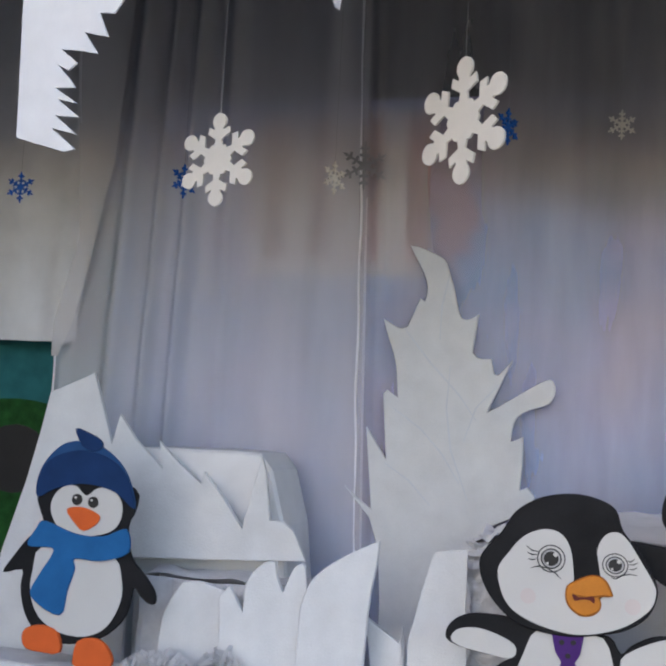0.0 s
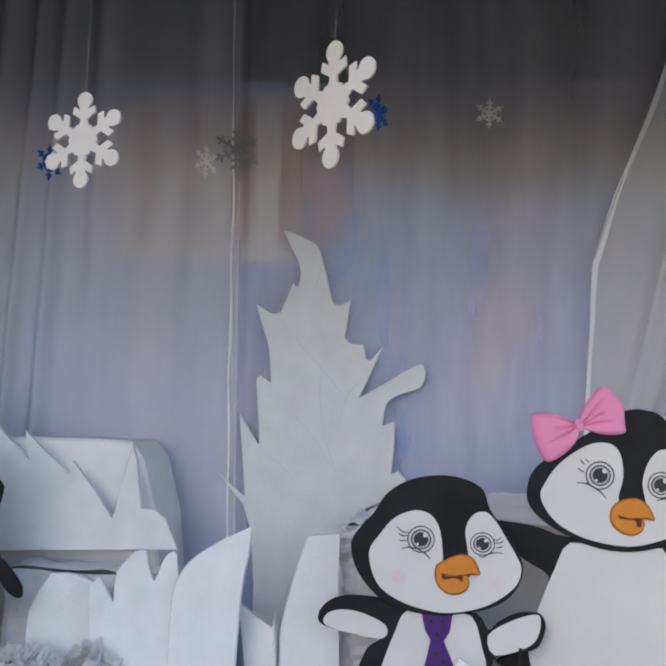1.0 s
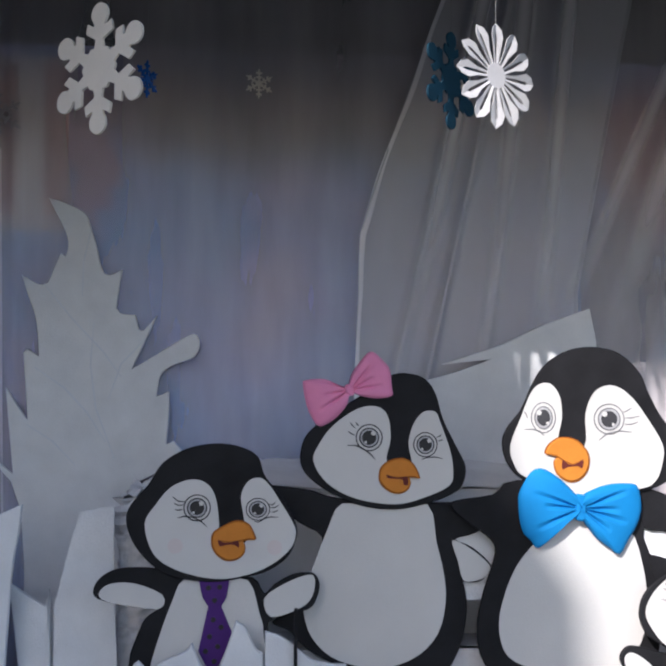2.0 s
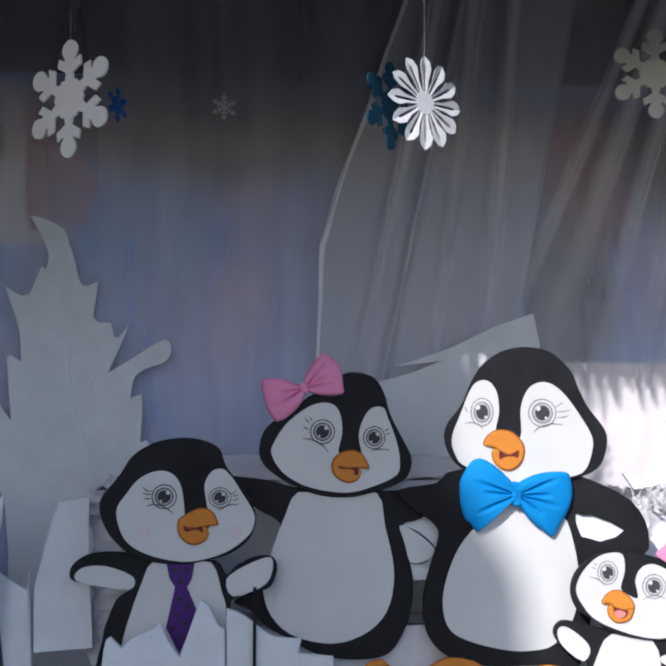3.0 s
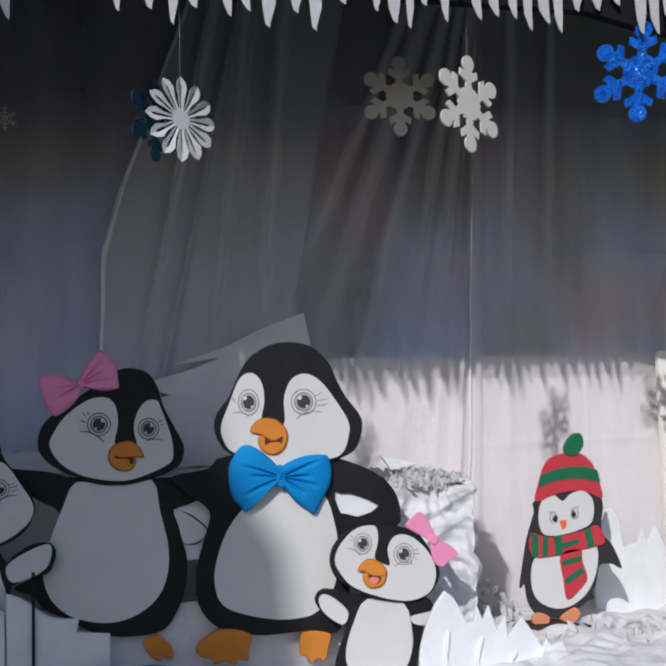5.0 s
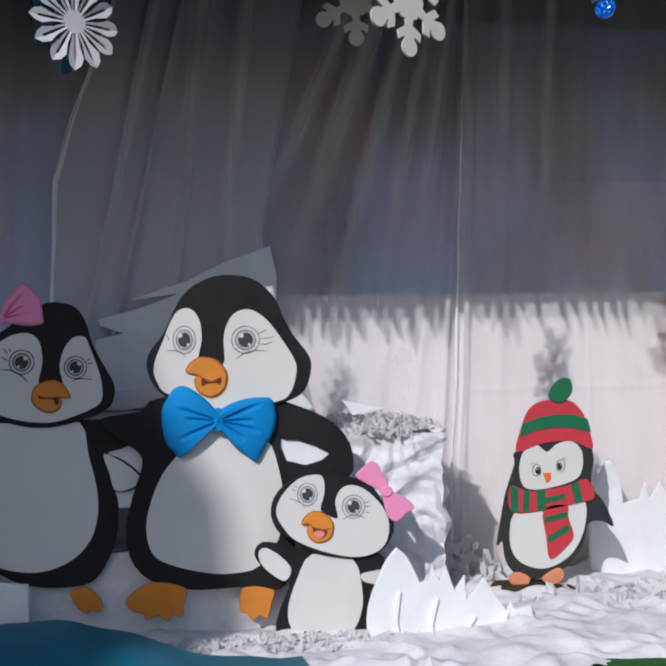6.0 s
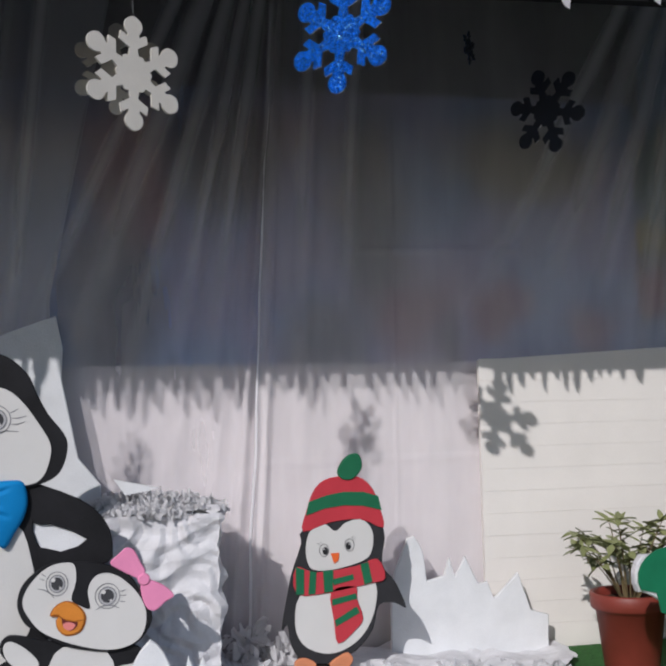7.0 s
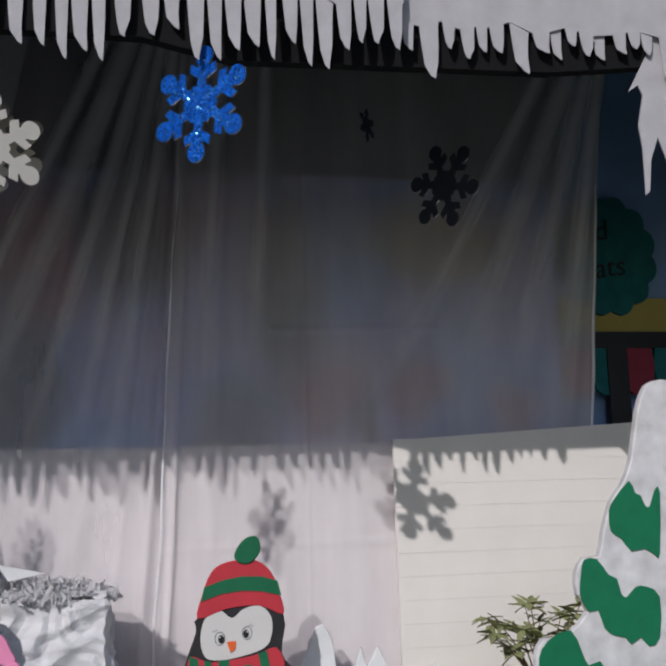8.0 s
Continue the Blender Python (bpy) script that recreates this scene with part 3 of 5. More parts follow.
ice("ice_spikes", [(-0.051, 0.192), (-0.081, 0.528), (-0.047, 0.558), (0, 0.483), (0.008, 0.576), (0.061, 0.639), (0.099, 0.646), (0.108, 0.597), (0.128, 0.554), (0.158, 0.628), (0.185, 0.649), (0.205, 0.574), (0.243, 0.227)], 2.53, -0.9, "low white ice spikes")
ice("ice_mound", [(-0.085, 0.158), (-0.09, 0.371), (-0.064, 0.48), (-0.017, 0.552), (0.033, 0.559), (0.085, 0.548), (0.13, 0.525), (0.179, 0.424), (0.194, 0.19)], 2.56, -1.1, "rounded white ice mound with torn paper on it", rnd=3)
ice("ice_rock", [(-0.319, 1.178), (-0.102, 1.251), (0.065, 1.331), (0.227, 1.388), (0.252, 1.266), (0.247, 1.148), (0.309, 0.844), (0.392, 0.741), (0.387, 0.472), (-0.5, 0.503), (-0.454, 1.024), (-0.346, 1.048), (-0.437, 1.076), (-0.442, 1.102), (-0.267, 1.15), (-0.136, 1.198)], 3.1, 1.2, "white paper ice rock behind the penguins", rnd=0)
ice("ice_spikes", [(-0.453, 0.093), (-0.429, 0.278), (-0.409, 0.318), (-0.375, 0.284), (-0.342, 0.316), (-0.281, 0.342), (-0.261, 0.368), (-0.24, 0.314), (-0.199, 0.253), (-0.159, 0.366), (-0.139, 0.427), (-0.111, 0.406), (-0.084, 0.351), (-0.062, 0.337), (-0.056, 0.081)], 2.36, 0.3, "white ice spikes before the small penguin with a tie")
ice("ice_spikes", [(-0.356, 0.076), (-0.357, 0.394), (-0.302, 0.373), (-0.232, 0.317), (-0.184, 0.302), (-0.124, 0.298), (-0.135, 0.253), (-0.024, 0.241), (-0.022, 0.066)], 2.38, 0.6, "low white ice shape with a torn edge")
ice("ice_spikes", [(-0.256, -0.048), (-0.252, 0.123), (-0.197, 0.257), (-0.154, 0.31), (-0.119, 0.278), (-0.078, 0.193), (-0.05, 0.197), (-0.037, 0.252), (-0.014, 0.196), (0.009, 0.247), (0.038, 0.16), (0.073, 0.209), (0.078, 0.13), (0.138, 0.199), (0.173, 0.148), (0.215, 0.083), (0.228, 0.117), (0.245, 0.088), (0.296, 0.1), (0.312, 0.04), (0.293, -0.047)], 2.33, 1.9, "white ice spikes before the paper-covered block")
ice("ice_spikes", [(-0.427, 0.492), (-0.399, 0.501), (-0.366, 0.44), (-0.351, 0.321), (-0.279, 0.339), (-0.255, 0.409), (-0.234, 0.331), (-0.189, 0.409), (-0.135, 0.3), (-0.098, 0.306), (-0.072, 0.236), (0.033, 0.334), (0.083, 0.184), (0.158, 0.162), (0.153, 0.024), (-0.501, 0.069), (-0.494, 0.303), (-0.455, 0.419)], 3.02, 3.2, "low white ice spikes beside the penguin in the striped hat")
ice("ice_spikes", [(-0.123, 0.495), (-0.067, 0.458), (-0.013, 0.423), (-0.002, 0.475), (0.016, 0.221), (-0.057, 0.216), (-0.103, 0.365)], 2.6, -0.4, "pointed white ice shape beside the paper column")


spike_front = [o for o in scene.objects if o.name.startswith("ice_spikes") and abs(o.location.x - 1.9) < 0.01][0]
for pts in ([(-0.15, 0.171), (-0.16, 0.12), (-0.166, 0.076), (-0.156, 0.038)], [(-0.023, 0.14), (-0.038, 0.099), (-0.048, 0.061), (-0.043, 0.028)], [(0.105, 0.078), (0.083, 0.051), (0.072, 0.017), (0.077, -0.011)], [(0.214, 0.085), (0.199, 0.056), (0.191, 0.031)]):
    part("curl", stroke(bmesh.new(), smooth(pts + pts[-2:0:-1], 1)[:len(pts)], 0.011, -0.012, 0.0), PAPER, spike_front, "curled paper slit")


# ---- penguin cutouts ----
def eye(parent, at, r, y, rx, lid, lashes, bold=True, side=1):
    """A drawn eye: outer ring, iris, pupil and glints, with its lower lid and lashes."""
    cx, cz = at
    line_ink, w = (PEN, 1.0) if bold else (PEN_LIGHT, 0.8)
    e = part("eye", annulus(bmesh.new(), cx, cz, r * rx, r, r * 0.09 * w, y - 0.0012, y), line_ink, parent)
    part("iris", slab(bmesh.new(), oval(cx, cz, r * 0.7 * rx, r * 0.7), y - 0.0014, y), IRIS_LIGHT, e)
    part("iris_ring", annulus(bmesh.new(), cx, cz, r * 0.74 * rx, r * 0.74, r * 0.1 * w, y - 0.002, y), line_ink, e)
    part("pupil", slab(bmesh.new(), oval(cx, cz, r * 0.52 * rx, r * 0.52), y - 0.0022, y), INK if bold else PEN, e)
    part("glint", slab(bmesh.new(), oval(cx + side * r * 0.3, cz + r * 0.32, r * 0.17, n=10), y - 0.003, y), FACE, e)
    part("glint", slab(bmesh.new(), oval(cx - side * r * 0.25, cz - r * 0.34, r * 0.1, n=8), y - 0.003, y), FACE, e)
    part("eyelid_line", stroke(bmesh.new(), lid, r * 0.1 * w, y - 0.0012, y), line_ink, e)
    for lash in lashes:
        part("eyelash", stroke(bmesh.new(), lash, r * 0.1 * w, y - 0.0012, y), line_ink, e)
    return e


def blush(parent, cx, cz, r, y):
    return part("cheek", slab(bmesh.new(), oval(cx, cz, r), y - 0.0006, y), material("cheek_pink", (0.62, 0.555, 0.54), 0.7, vary=0.03), parent)


def beak(parent, pts, mouth, edge, y, tongue=None):
    b = board("beak", pts, y - 0.008, y, ORANGE, parent, rnd=4, edge=0.003)
    part("beak_outline", slab(bmesh.new(), [(p[0] * 1.0, p[1]) for p in smooth([(sum(q[0] for q in pts) / len(pts) + (p[0] - sum(q[0] for q in pts) / len(pts)) * 1.07, sum(q[1] for q in pts) / len(pts) + (p[1] - sum(q[1] for q in pts) / len(pts)) * 1.07) for p in pts], 4)], y - 0.003, y), BEAK_RIM, b)
    part("bill_edge", stroke(bmesh.new(), edge, 0.005, y - 0.0088, y - 0.004), BEAK_RIM, b)
    board("mouth", mouth, y - 0.0095, y - 0.004, MOUTH, b, rnd=3)
    if tongue:
        board("tongue", tongue, y - 0.0105, y - 0.004, TONGUE, b, rnd=3)
    return b


def small_penguin():
    ob = thing("penguin_cutout", "black and white penguin cutout with a spotted purple tie", "cutout figure", (0.1, 2.45, 0), "penguin cutouts")
    board("body", [(-0.091, 0.547), (-0.154, 0.558), (-0.209, 0.563), (-0.278, 0.56), (-0.327, 0.537), (-0.349, 0.503), (-0.335, 0.473), (-0.236, 0.45), (-0.164, 0.446), (-0.201, 0.417), (-0.228, 0.356), (-0.245, 0.288), (-0.239, 0.123), (0.149, 0.112), (0.153, 0.361), (0.169, 0.414), (0.268, 0.44), (0.294, 0.473), (0.302, 0.515), (0.282, 0.544), (0.226, 0.542), (0.169, 0.512), (0.141, 0.487), (0.106, 0.533), (0, 0.525)], 0, 0.012, FELT, ob, rnd=3, edge=0.003)
    board("head", [(-0.259, 0.703), (-0.246, 0.745), (-0.198, 0.801), (-0.157, 0.864), (-0.087, 0.906), (-0.002, 0.921), (0.069, 0.911), (0.118, 0.883), (0.14, 0.826), (0.197, 0.754), (0.233, 0.683), (0.226, 0.626), (0.197, 0.584), (0.141, 0.55), (0.07, 0.533), (0, 0.523), (-0.084, 0.53), (-0.154, 0.551), (-0.21, 0.598), (-0.245, 0.65)], -0.014, -0.002, FELT, ob, rnd=4, edge=0.003)
    board("face", [(-0.205, 0.69), (-0.174, 0.746), (-0.133, 0.794), (-0.077, 0.817), (-0.031, 0.807), (-0.003, 0.765), (0.008, 0.687), (0.008, 0.639), (0.085, 0.637), (0.077, 0.715), (0.07, 0.771), (0.091, 0.813), (0.126, 0.822), (0.155, 0.798), (0.183, 0.755), (0.218, 0.699), (0.23, 0.663), (0.212, 0.615), (0.141, 0.562), (0.043, 0.534), (-0.04, 0.538), (-0.124, 0.564), (-0.18, 0.607)], -0.018, -0.013, FACE, ob, rnd=4)
    board("belly", [(-0.091, 0.529), (-0.125, 0.464), (-0.159, 0.368), (-0.187, 0.259), (-0.188, 0.136), (0.136, 0.127), (0.141, 0.362), (0.127, 0.432), (0.093, 0.526), (0, 0.523)], -0.003, 0.001, FACE, ob, rnd=3)
    board("wing_patch", [(-0.333, 0.489), (-0.306, 0.516), (-0.237, 0.519), (-0.153, 0.486), (-0.157, 0.447), (-0.236, 0.453), (-0.312, 0.468)], -0.003, 0.001, FACE, ob, rnd=3)
    board("wing_patch", [(0.141, 0.473), (0.197, 0.514), (0.268, 0.541), (0.288, 0.527), (0.28, 0.478), (0.247, 0.446), (0.162, 0.42)], -0.003, 0.001, FACE, ob, rnd=3)
    beak(ob, [(-0.01, 0.644), (-0.006, 0.664), (0.017, 0.68), (0.049, 0.695), (0.073, 0.696), (0.094, 0.685), (0.106, 0.663), (0.111, 0.646), (0.095, 0.647), (0.077, 0.644), (0.083, 0.624), (0.077, 0.604), (0.056, 0.59), (0.028, 0.589), (0.004, 0.605), (-0.008, 0.625)], [(0.006, 0.645), (0.021, 0.638), (0.042, 0.638), (0.063, 0.643), (0.066, 0.623), (0.053, 0.631), (0.035, 0.632), (0.011, 0.627)], [(0.006, 0.644), (0.042, 0.638), (0.077, 0.644), (0.095, 0.647), (0.111, 0.646)], -0.018)
    eye(ob, (-0.056, 0.736), 0.039, -0.018, 1.02, [(-0.111, 0.707), (-0.091, 0.712), (-0.067, 0.709), (-0.042, 0.696), (-0.028, 0.682)], ([(-0.126, 0.767), (-0.11, 0.755), (-0.091, 0.753)], [(-0.123, 0.749), (-0.109, 0.743), (-0.094, 0.745)], [(-0.12, 0.731), (-0.109, 0.729), (-0.097, 0.732)]))
    eye(ob, (0.119, 0.732), 0.033, -0.018, 1.08, [(0.178, 0.709), (0.157, 0.71), (0.14, 0.706), (0.122, 0.695), (0.109, 0.697)], ([(0.147, 0.748), (0.161, 0.744), (0.171, 0.754)], [(0.154, 0.737), (0.168, 0.737), (0.18, 0.744)], [(0.157, 0.724), (0.168, 0.724), (0.178, 0.73)]))
    tie = board("tie", [(-0.048, 0.527), (0.04, 0.528), (0.032, 0.477), (0.017, 0.452), (0.052, 0.372), (-0.004, 0.247), (-0.047, 0.326), (-0.02, 0.453), (-0.037, 0.478)], -0.009, -0.003, PURPLE, ob)
    for cx, cz in [(-0.02, 0.506), (0.012, 0.508), (-0.002, 0.47), (-0.005, 0.415), (0.018, 0.394), (-0.015, 0.367), (0.009, 0.339), (-0.026, 0.326), (-0.001, 0.297)]:
        board("dot", oval(cx, cz, 0.0075, n=10), -0.0105, -0.008, INK, tie)
    for cx, cz in [(-0.117, 0.627), (0.169, 0.622)]:
        blush(ob, cx, cz, 0.022, -0.018)
    return ob


def mother_penguin():
    ob = thing("penguin_cutout", "black and white penguin cutout with a pink bow on its head", "cutout figure", (0.65, 2.51, 0), "penguin cutouts")
    board("body", [(-0.179, 0.755), (-0.267, 0.778), (-0.354, 0.79), (-0.412, 0.791), (-0.368, 0.736), (-0.31, 0.685), (-0.238, 0.64), (-0.259, 0.562), (-0.245, 0.504), (-0.281, 0.441), (-0.367, 0.404), (-0.382, 0.386), (-0.332, 0.364), (-0.281, 0.313), (-0.195, 0.264), (-0.123, 0.224), (-0.036, 0.203), (0.081, 0.205), (0.139, 0.239), (0.187, 0.338), (0.2, 0.453), (0.179, 0.533), (0.186, 0.508), (0.238, 0.507), (0.273, 0.539), (0.268, 0.565), (0.217, 0.609), (0.165, 0.635), (0.232, 0.655), (0.3, 0.728), (0.263, 0.75), (0.144, 0.744), (0.07, 0.745)], 0, 0.012, FELT, ob, rnd=3, edge=0.003)
    board("head", [(-0.307, 0.88), (-0.296, 0.931), (-0.267, 0.967), (-0.208, 1.01), (-0.12, 1.068), (-0.031, 1.127), (0.029, 1.13), (0.073, 1.112), (0.102, 1.068), (0.124, 0.994), (0.161, 0.92), (0.193, 0.853), (0.182, 0.795), (0.144, 0.766), (0.085, 0.745), (-0.018, 0.724), (-0.121, 0.736), (-0.208, 0.77), (-0.267, 0.807), (-0.299, 0.843)], -0.014, -0.002, FELT, ob, rnd=4, edge=0.003)
    board("face", [(-0.267, 0.866), (-0.252, 0.916), (-0.209, 0.974), (-0.136, 1.024), (-0.077, 1.031), (-0.045, 1.002), (-0.036, 0.936), (-0.046, 0.864), (0.025, 0.856), (0.018, 0.921), (0.033, 0.979), (0.063, 1.016), (0.1, 1.016), (0.114, 0.986), (0.143, 0.906), (0.154, 0.84), (0.142, 0.796), (0.068, 0.761), (-0.02, 0.74), (-0.136, 0.756), (-0.223, 0.8)], -0.018, -0.013, FACE, ob, rnd=4)
    board("belly", [(-0.179, 0.741), (-0.223, 0.662), (-0.259, 0.569), (-0.284, 0.491), (-0.291, 0.42), (-0.267, 0.348), (-0.209, 0.29), (-0.123, 0.26), (-0.036, 0.257), (0.052, 0.291), (0.111, 0.354), (0.134, 0.44), (0.13, 0.526), (0.106, 0.628), (0.078, 0.738), (-0.062, 0.723)], -0.003, 0.001, FACE, ob, rnd=3)
    board("wing_patch", [(0.155, 0.632), (0.217, 0.602), (0.268, 0.557), (0.265, 0.531), (0.231, 0.512), (0.189, 0.512), (0.172, 0.569)], -0.004, 0.001, FACE, ob, rnd=3)
    beak(ob, [(-0.068, 0.825), (-0.064, 0.845), (-0.049, 0.862), (-0.027, 0.872), (0.002, 0.875), (0.027, 0.862), (0.042, 0.84), (0.049, 0.818), (0.036, 0.822), (0.02, 0.822), (0.023, 0.804), (0.014, 0.785), (-0.006, 0.775), (-0.03, 0.777), (-0.052, 0.79), (-0.065, 0.807)], [(-0.048, 0.829), (-0.027, 0.821), (-0.005, 0.821), (0.014, 0.822), (0.015, 0.799), (0.003, 0.799), (-0.001, 0.814), (-0.027, 0.817), (-0.046, 0.819)], [(-0.048, 0.827), (-0.02, 0.82), (0.02, 0.822), (0.036, 0.822), (0.049, 0.818)], -0.018)
    eye(ob, (-0.101, 0.938), 0.041, -0.018, 1.0, [(-0.166, 0.915), (-0.139, 0.914), (-0.117, 0.904), (-0.096, 0.889), (-0.083, 0.873)], ([(-0.158, 0.984), (-0.152, 0.974), (-0.143, 0.967)], [(-0.142, 0.984), (-0.138, 0.978), (-0.133, 0.974)], [(-0.164, 0.957), (-0.155, 0.949), (-0.144, 0.946)]))
    eye(ob, (0.069, 0.918), 0.038, -0.018, 0.98, [(0.12, 0.877), (0.098, 0.881), (0.076, 0.88), (0.058, 0.874)], ([(0.103, 0.94), (0.111, 0.943), (0.118, 0.948)], [(0.108, 0.929), (0.115, 0.931), (0.122, 0.934)]))
    board("foot", [(0.043, 0.186), (0.091, 0.2), (0.124, 0.175), (0.144, 0.146), (0.14, 0.116), (0.11, 0.123), (0.097, 0.113), (0.07, 0.128), (0.05, 0.158)], -0.006, 0.006, ORANGE, ob, rnd=3, edge=0.003)
    k = (-0.162, 1.08)
    bow = board("bow", oval(k[0], k[1], 0.013, 0.019, 14, 0.5), -0.04, -0.014, PINK, ob, "pink foam bow", edge=0.006)
    puff("loop", [(-0.301, 1.092), (-0.293, 1.108), (-0.238, 1.112), (-0.202, 1.096), (-0.168, 1.087), (-0.165, 1.062), (-0.17, 1.033), (-0.202, 0.996), (-0.246, 0.971), (-0.27, 0.99), (-0.289, 1.033)], k, -0.014, 0.02, PINK, bow, (160, 192, 215))
    puff("loop", [(-0.162, 1.091), (-0.155, 1.128), (-0.125, 1.172), (-0.096, 1.196), (-0.062, 1.171), (-0.04, 1.142), (-0.033, 1.09), (-0.033, 1.064), (-0.07, 1.055), (-0.114, 1.059), (-0.15, 1.072)], k, -0.014, 0.02, PINK, bow, (8, 28, 48))
    return ob


def father_penguin():
    ob = thing("penguin_cutout", "tall black and white penguin cutout with a blue bow tie", "cutout figure", (1.2, 2.48, 0), "penguin cutouts")
    arm = [(-0.198, 0.814), (-0.275, 0.77), (-0.398, 0.75), (-0.384, 0.712), (-0.328, 0.669), (-0.283, 0.635), (-0.27, 0.593), (-0.303, 0.49), (-0.324, 0.394), (-0.315, 0.297), (-0.268, 0.229), (-0.186, 0.19), (-0.075, 0.175), (0.093, 0.18), (0.178, 0.164), (0.222, 0.244), (0.24, 0.427), (0.228, 0.541), (0.186, 0.642), (0.16, 0.792)]
    board("body", arm, 0, 0.012, FELT, ob, rnd=3, edge=0.003)
    board("wing", [(0.16, 0.792), (0.274, 0.765), (0.374, 0.711), (0.424, 0.642), (0.435, 0.577), (0.418, 0.532), (0.299, 0.525), (0.226, 0.499), (0.199, 0.592), (0.271, 0.574), (0.355, 0.611), (0.243, 0.662), (0.186, 0.671)], -0.002, 0.01, FELT, ob, rnd=2, edge=0.003)
    board("head", [(-0.252, 0.92), (-0.238, 0.969), (-0.195, 1.025), (-0.16, 1.102), (-0.117, 1.165), (-0.046, 1.207), (0.032, 1.217), (0.11, 1.199), (0.173, 1.141), (0.201, 1.077), (0.236, 1.012), (0.285, 0.947), (0.294, 0.896), (0.269, 0.825), (0.21, 0.791), (0.131, 0.778), (-0.038, 0.775), (-0.177, 0.81), (-0.232, 0.857)], -0.014, -0.002, FELT, ob, rnd=4, edge=0.003)
    board("face", [(-0.228, 0.92), (-0.196, 1.003), (-0.167, 1.073), (-0.139, 1.103), (-0.104, 1.103), (-0.077, 1.065), (-0.071, 1.001), (-0.079, 0.931), (-0.002, 0.916), (0.002, 1.014), (0.028, 1.078), (0.071, 1.101), (0.113, 1.091), (0.155, 1.055), (0.197, 0.997), (0.239, 0.926), (0.241, 0.876), (0.216, 0.812), (0.158, 0.788), (-0.011, 0.769), (-0.177, 0.821), (-0.218, 0.864)], -0.018, -0.013, FACE, ob, rnd=4)
    board("belly", [(-0.138, 0.638), (-0.208, 0.556), (-0.251, 0.447), (-0.259, 0.364), (-0.233, 0.293), (-0.157, 0.255), (-0.046, 0.229), (0.038, 0.227), (0.109, 0.246), (0.174, 0.331), (0.194, 0.443), (0.178, 0.571), (0.13, 0.672), (-0.039, 0.705)], -0.003, 0.001, FACE, ob, rnd=3)
    beak(ob, [(-0.121, 0.895), (-0.113, 0.917), (-0.088, 0.937), (-0.061, 0.941), (-0.031, 0.934), (-0.009, 0.916), (0.006, 0.894), (0.008, 0.865), (-0.003, 0.836), (-0.026, 0.817), (-0.052, 0.814), (-0.08, 0.829), (-0.093, 0.851), (-0.095, 0.873), (-0.087, 0.885), (-0.106, 0.891)], [(-0.072, 0.877), (-0.055, 0.864), (-0.032, 0.864), (-0.009, 0.877), (-0.013, 0.852), (-0.025, 0.858), (-0.055, 0.856), (-0.073, 0.849)], [(-0.121, 0.894), (-0.091, 0.889), (-0.069, 0.874), (-0.04, 0.862), (-0.009, 0.877)], -0.018)
    eye(ob, (-0.128, 1.002), 0.047, -0.018, 0.82, [(-0.186, 0.966), (-0.163, 0.968), (-0.14, 0.962), (-0.126, 0.948)], ([(-0.186, 1.02), (-0.181, 1.012), (-0.177, 1.0)],), bold=False, side=-1)
    eye(ob, (0.074, 0.999), 0.047, -0.018, 1.02, [(0.144, 0.96), (0.105, 0.964), (0.067, 0.955), (0.043, 0.936)], ([(0.114, 1.018), (0.129, 1.024), (0.144, 1.033)], [(0.124, 1.003), (0.143, 1.003), (0.168, 1.009)], [(0.123, 0.984), (0.143, 0.984), (0.163, 0.991)]), bold=False, side=-1)
    for pts in ([(-0.33, 0.147), (-0.296, 0.186), (-0.227, 0.21), (-0.135, 0.185), (-0.142, 0.129), (-0.146, 0.092), (-0.18, 0.1), (-0.194, 0.081), (-0.228, 0.1), (-0.263, 0.088), (-0.276, 0.109), (-0.31, 0.118)], [(0.054, 0.175), (0.153, 0.165), (0.149, 0.121), (0.134, 0.072), (0.106, 0.081), (0.084, 0.065), (0.064, 0.09), (0.043, 0.101)]):
        board("foot", pts, -0.002, 0.01, ORANGE, ob, rnd=3, edge=0.003)
    k = (-0.019, 0.734)
    board("backing", [(0.2, 0.56), (0.3, 0.555), (0.385, 0.6), (0.385, 0.64), (0.24, 0.69), (0.18, 0.68)], 0.0125, 0.017, WHITE, ob, "white board seen through the gap under the wing")
    board("backing", [(-0.41, 0.45), (-0.29, 0.45), (-0.26, 0.6), (-0.27, 0.69), (-0.36, 0.7), (-0.41, 0.65)], 0.046, 0.052, WHITE, ob, "white board between the two figures")
    bow = board("bow_tie", [(k[0] - 0.014, 0.772), (k[0] + 0.013, 0.77), (k[0] + 0.016, 0.735), (k[0] + 0.012, 0.698), (k[0] - 0.013, 0.7), (k[0] - 0.017, 0.735)], -0.04, -0.014, BLUE, ob, "glossy blue bow tie", rnd=4, edge=0.006)
    puff("loop", [(-0.203, 0.777), (-0.184, 0.815), (-0.161, 0.844), (-0.131, 0.85), (-0.094, 0.831), (-0.058, 0.802), (-0.028, 0.766), (-0.025, 0.729), (-0.048, 0.697), (-0.093, 0.66), (-0.144, 0.615), (-0.169, 0.638), (-0.19, 0.659), (-0.202, 0.702), (-0.205, 0.745)], k, -0.016, 0.024, BLUE, bow, (163, 177, 205))
    puff("loop", [(-0.011, 0.765), (0.024, 0.789), (0.069, 0.803), (0.115, 0.807), (0.155, 0.802), (0.169, 0.77), (0.171, 0.726), (0.157, 0.682), (0.133, 0.642), (0.104, 0.596), (0.073, 0.614), (0.036, 0.641), (0.011, 0.67), (-0.01, 0.702)], k, -0.016, 0.024, BLUE, bow, (20, -2, -17, -38))
    return ob


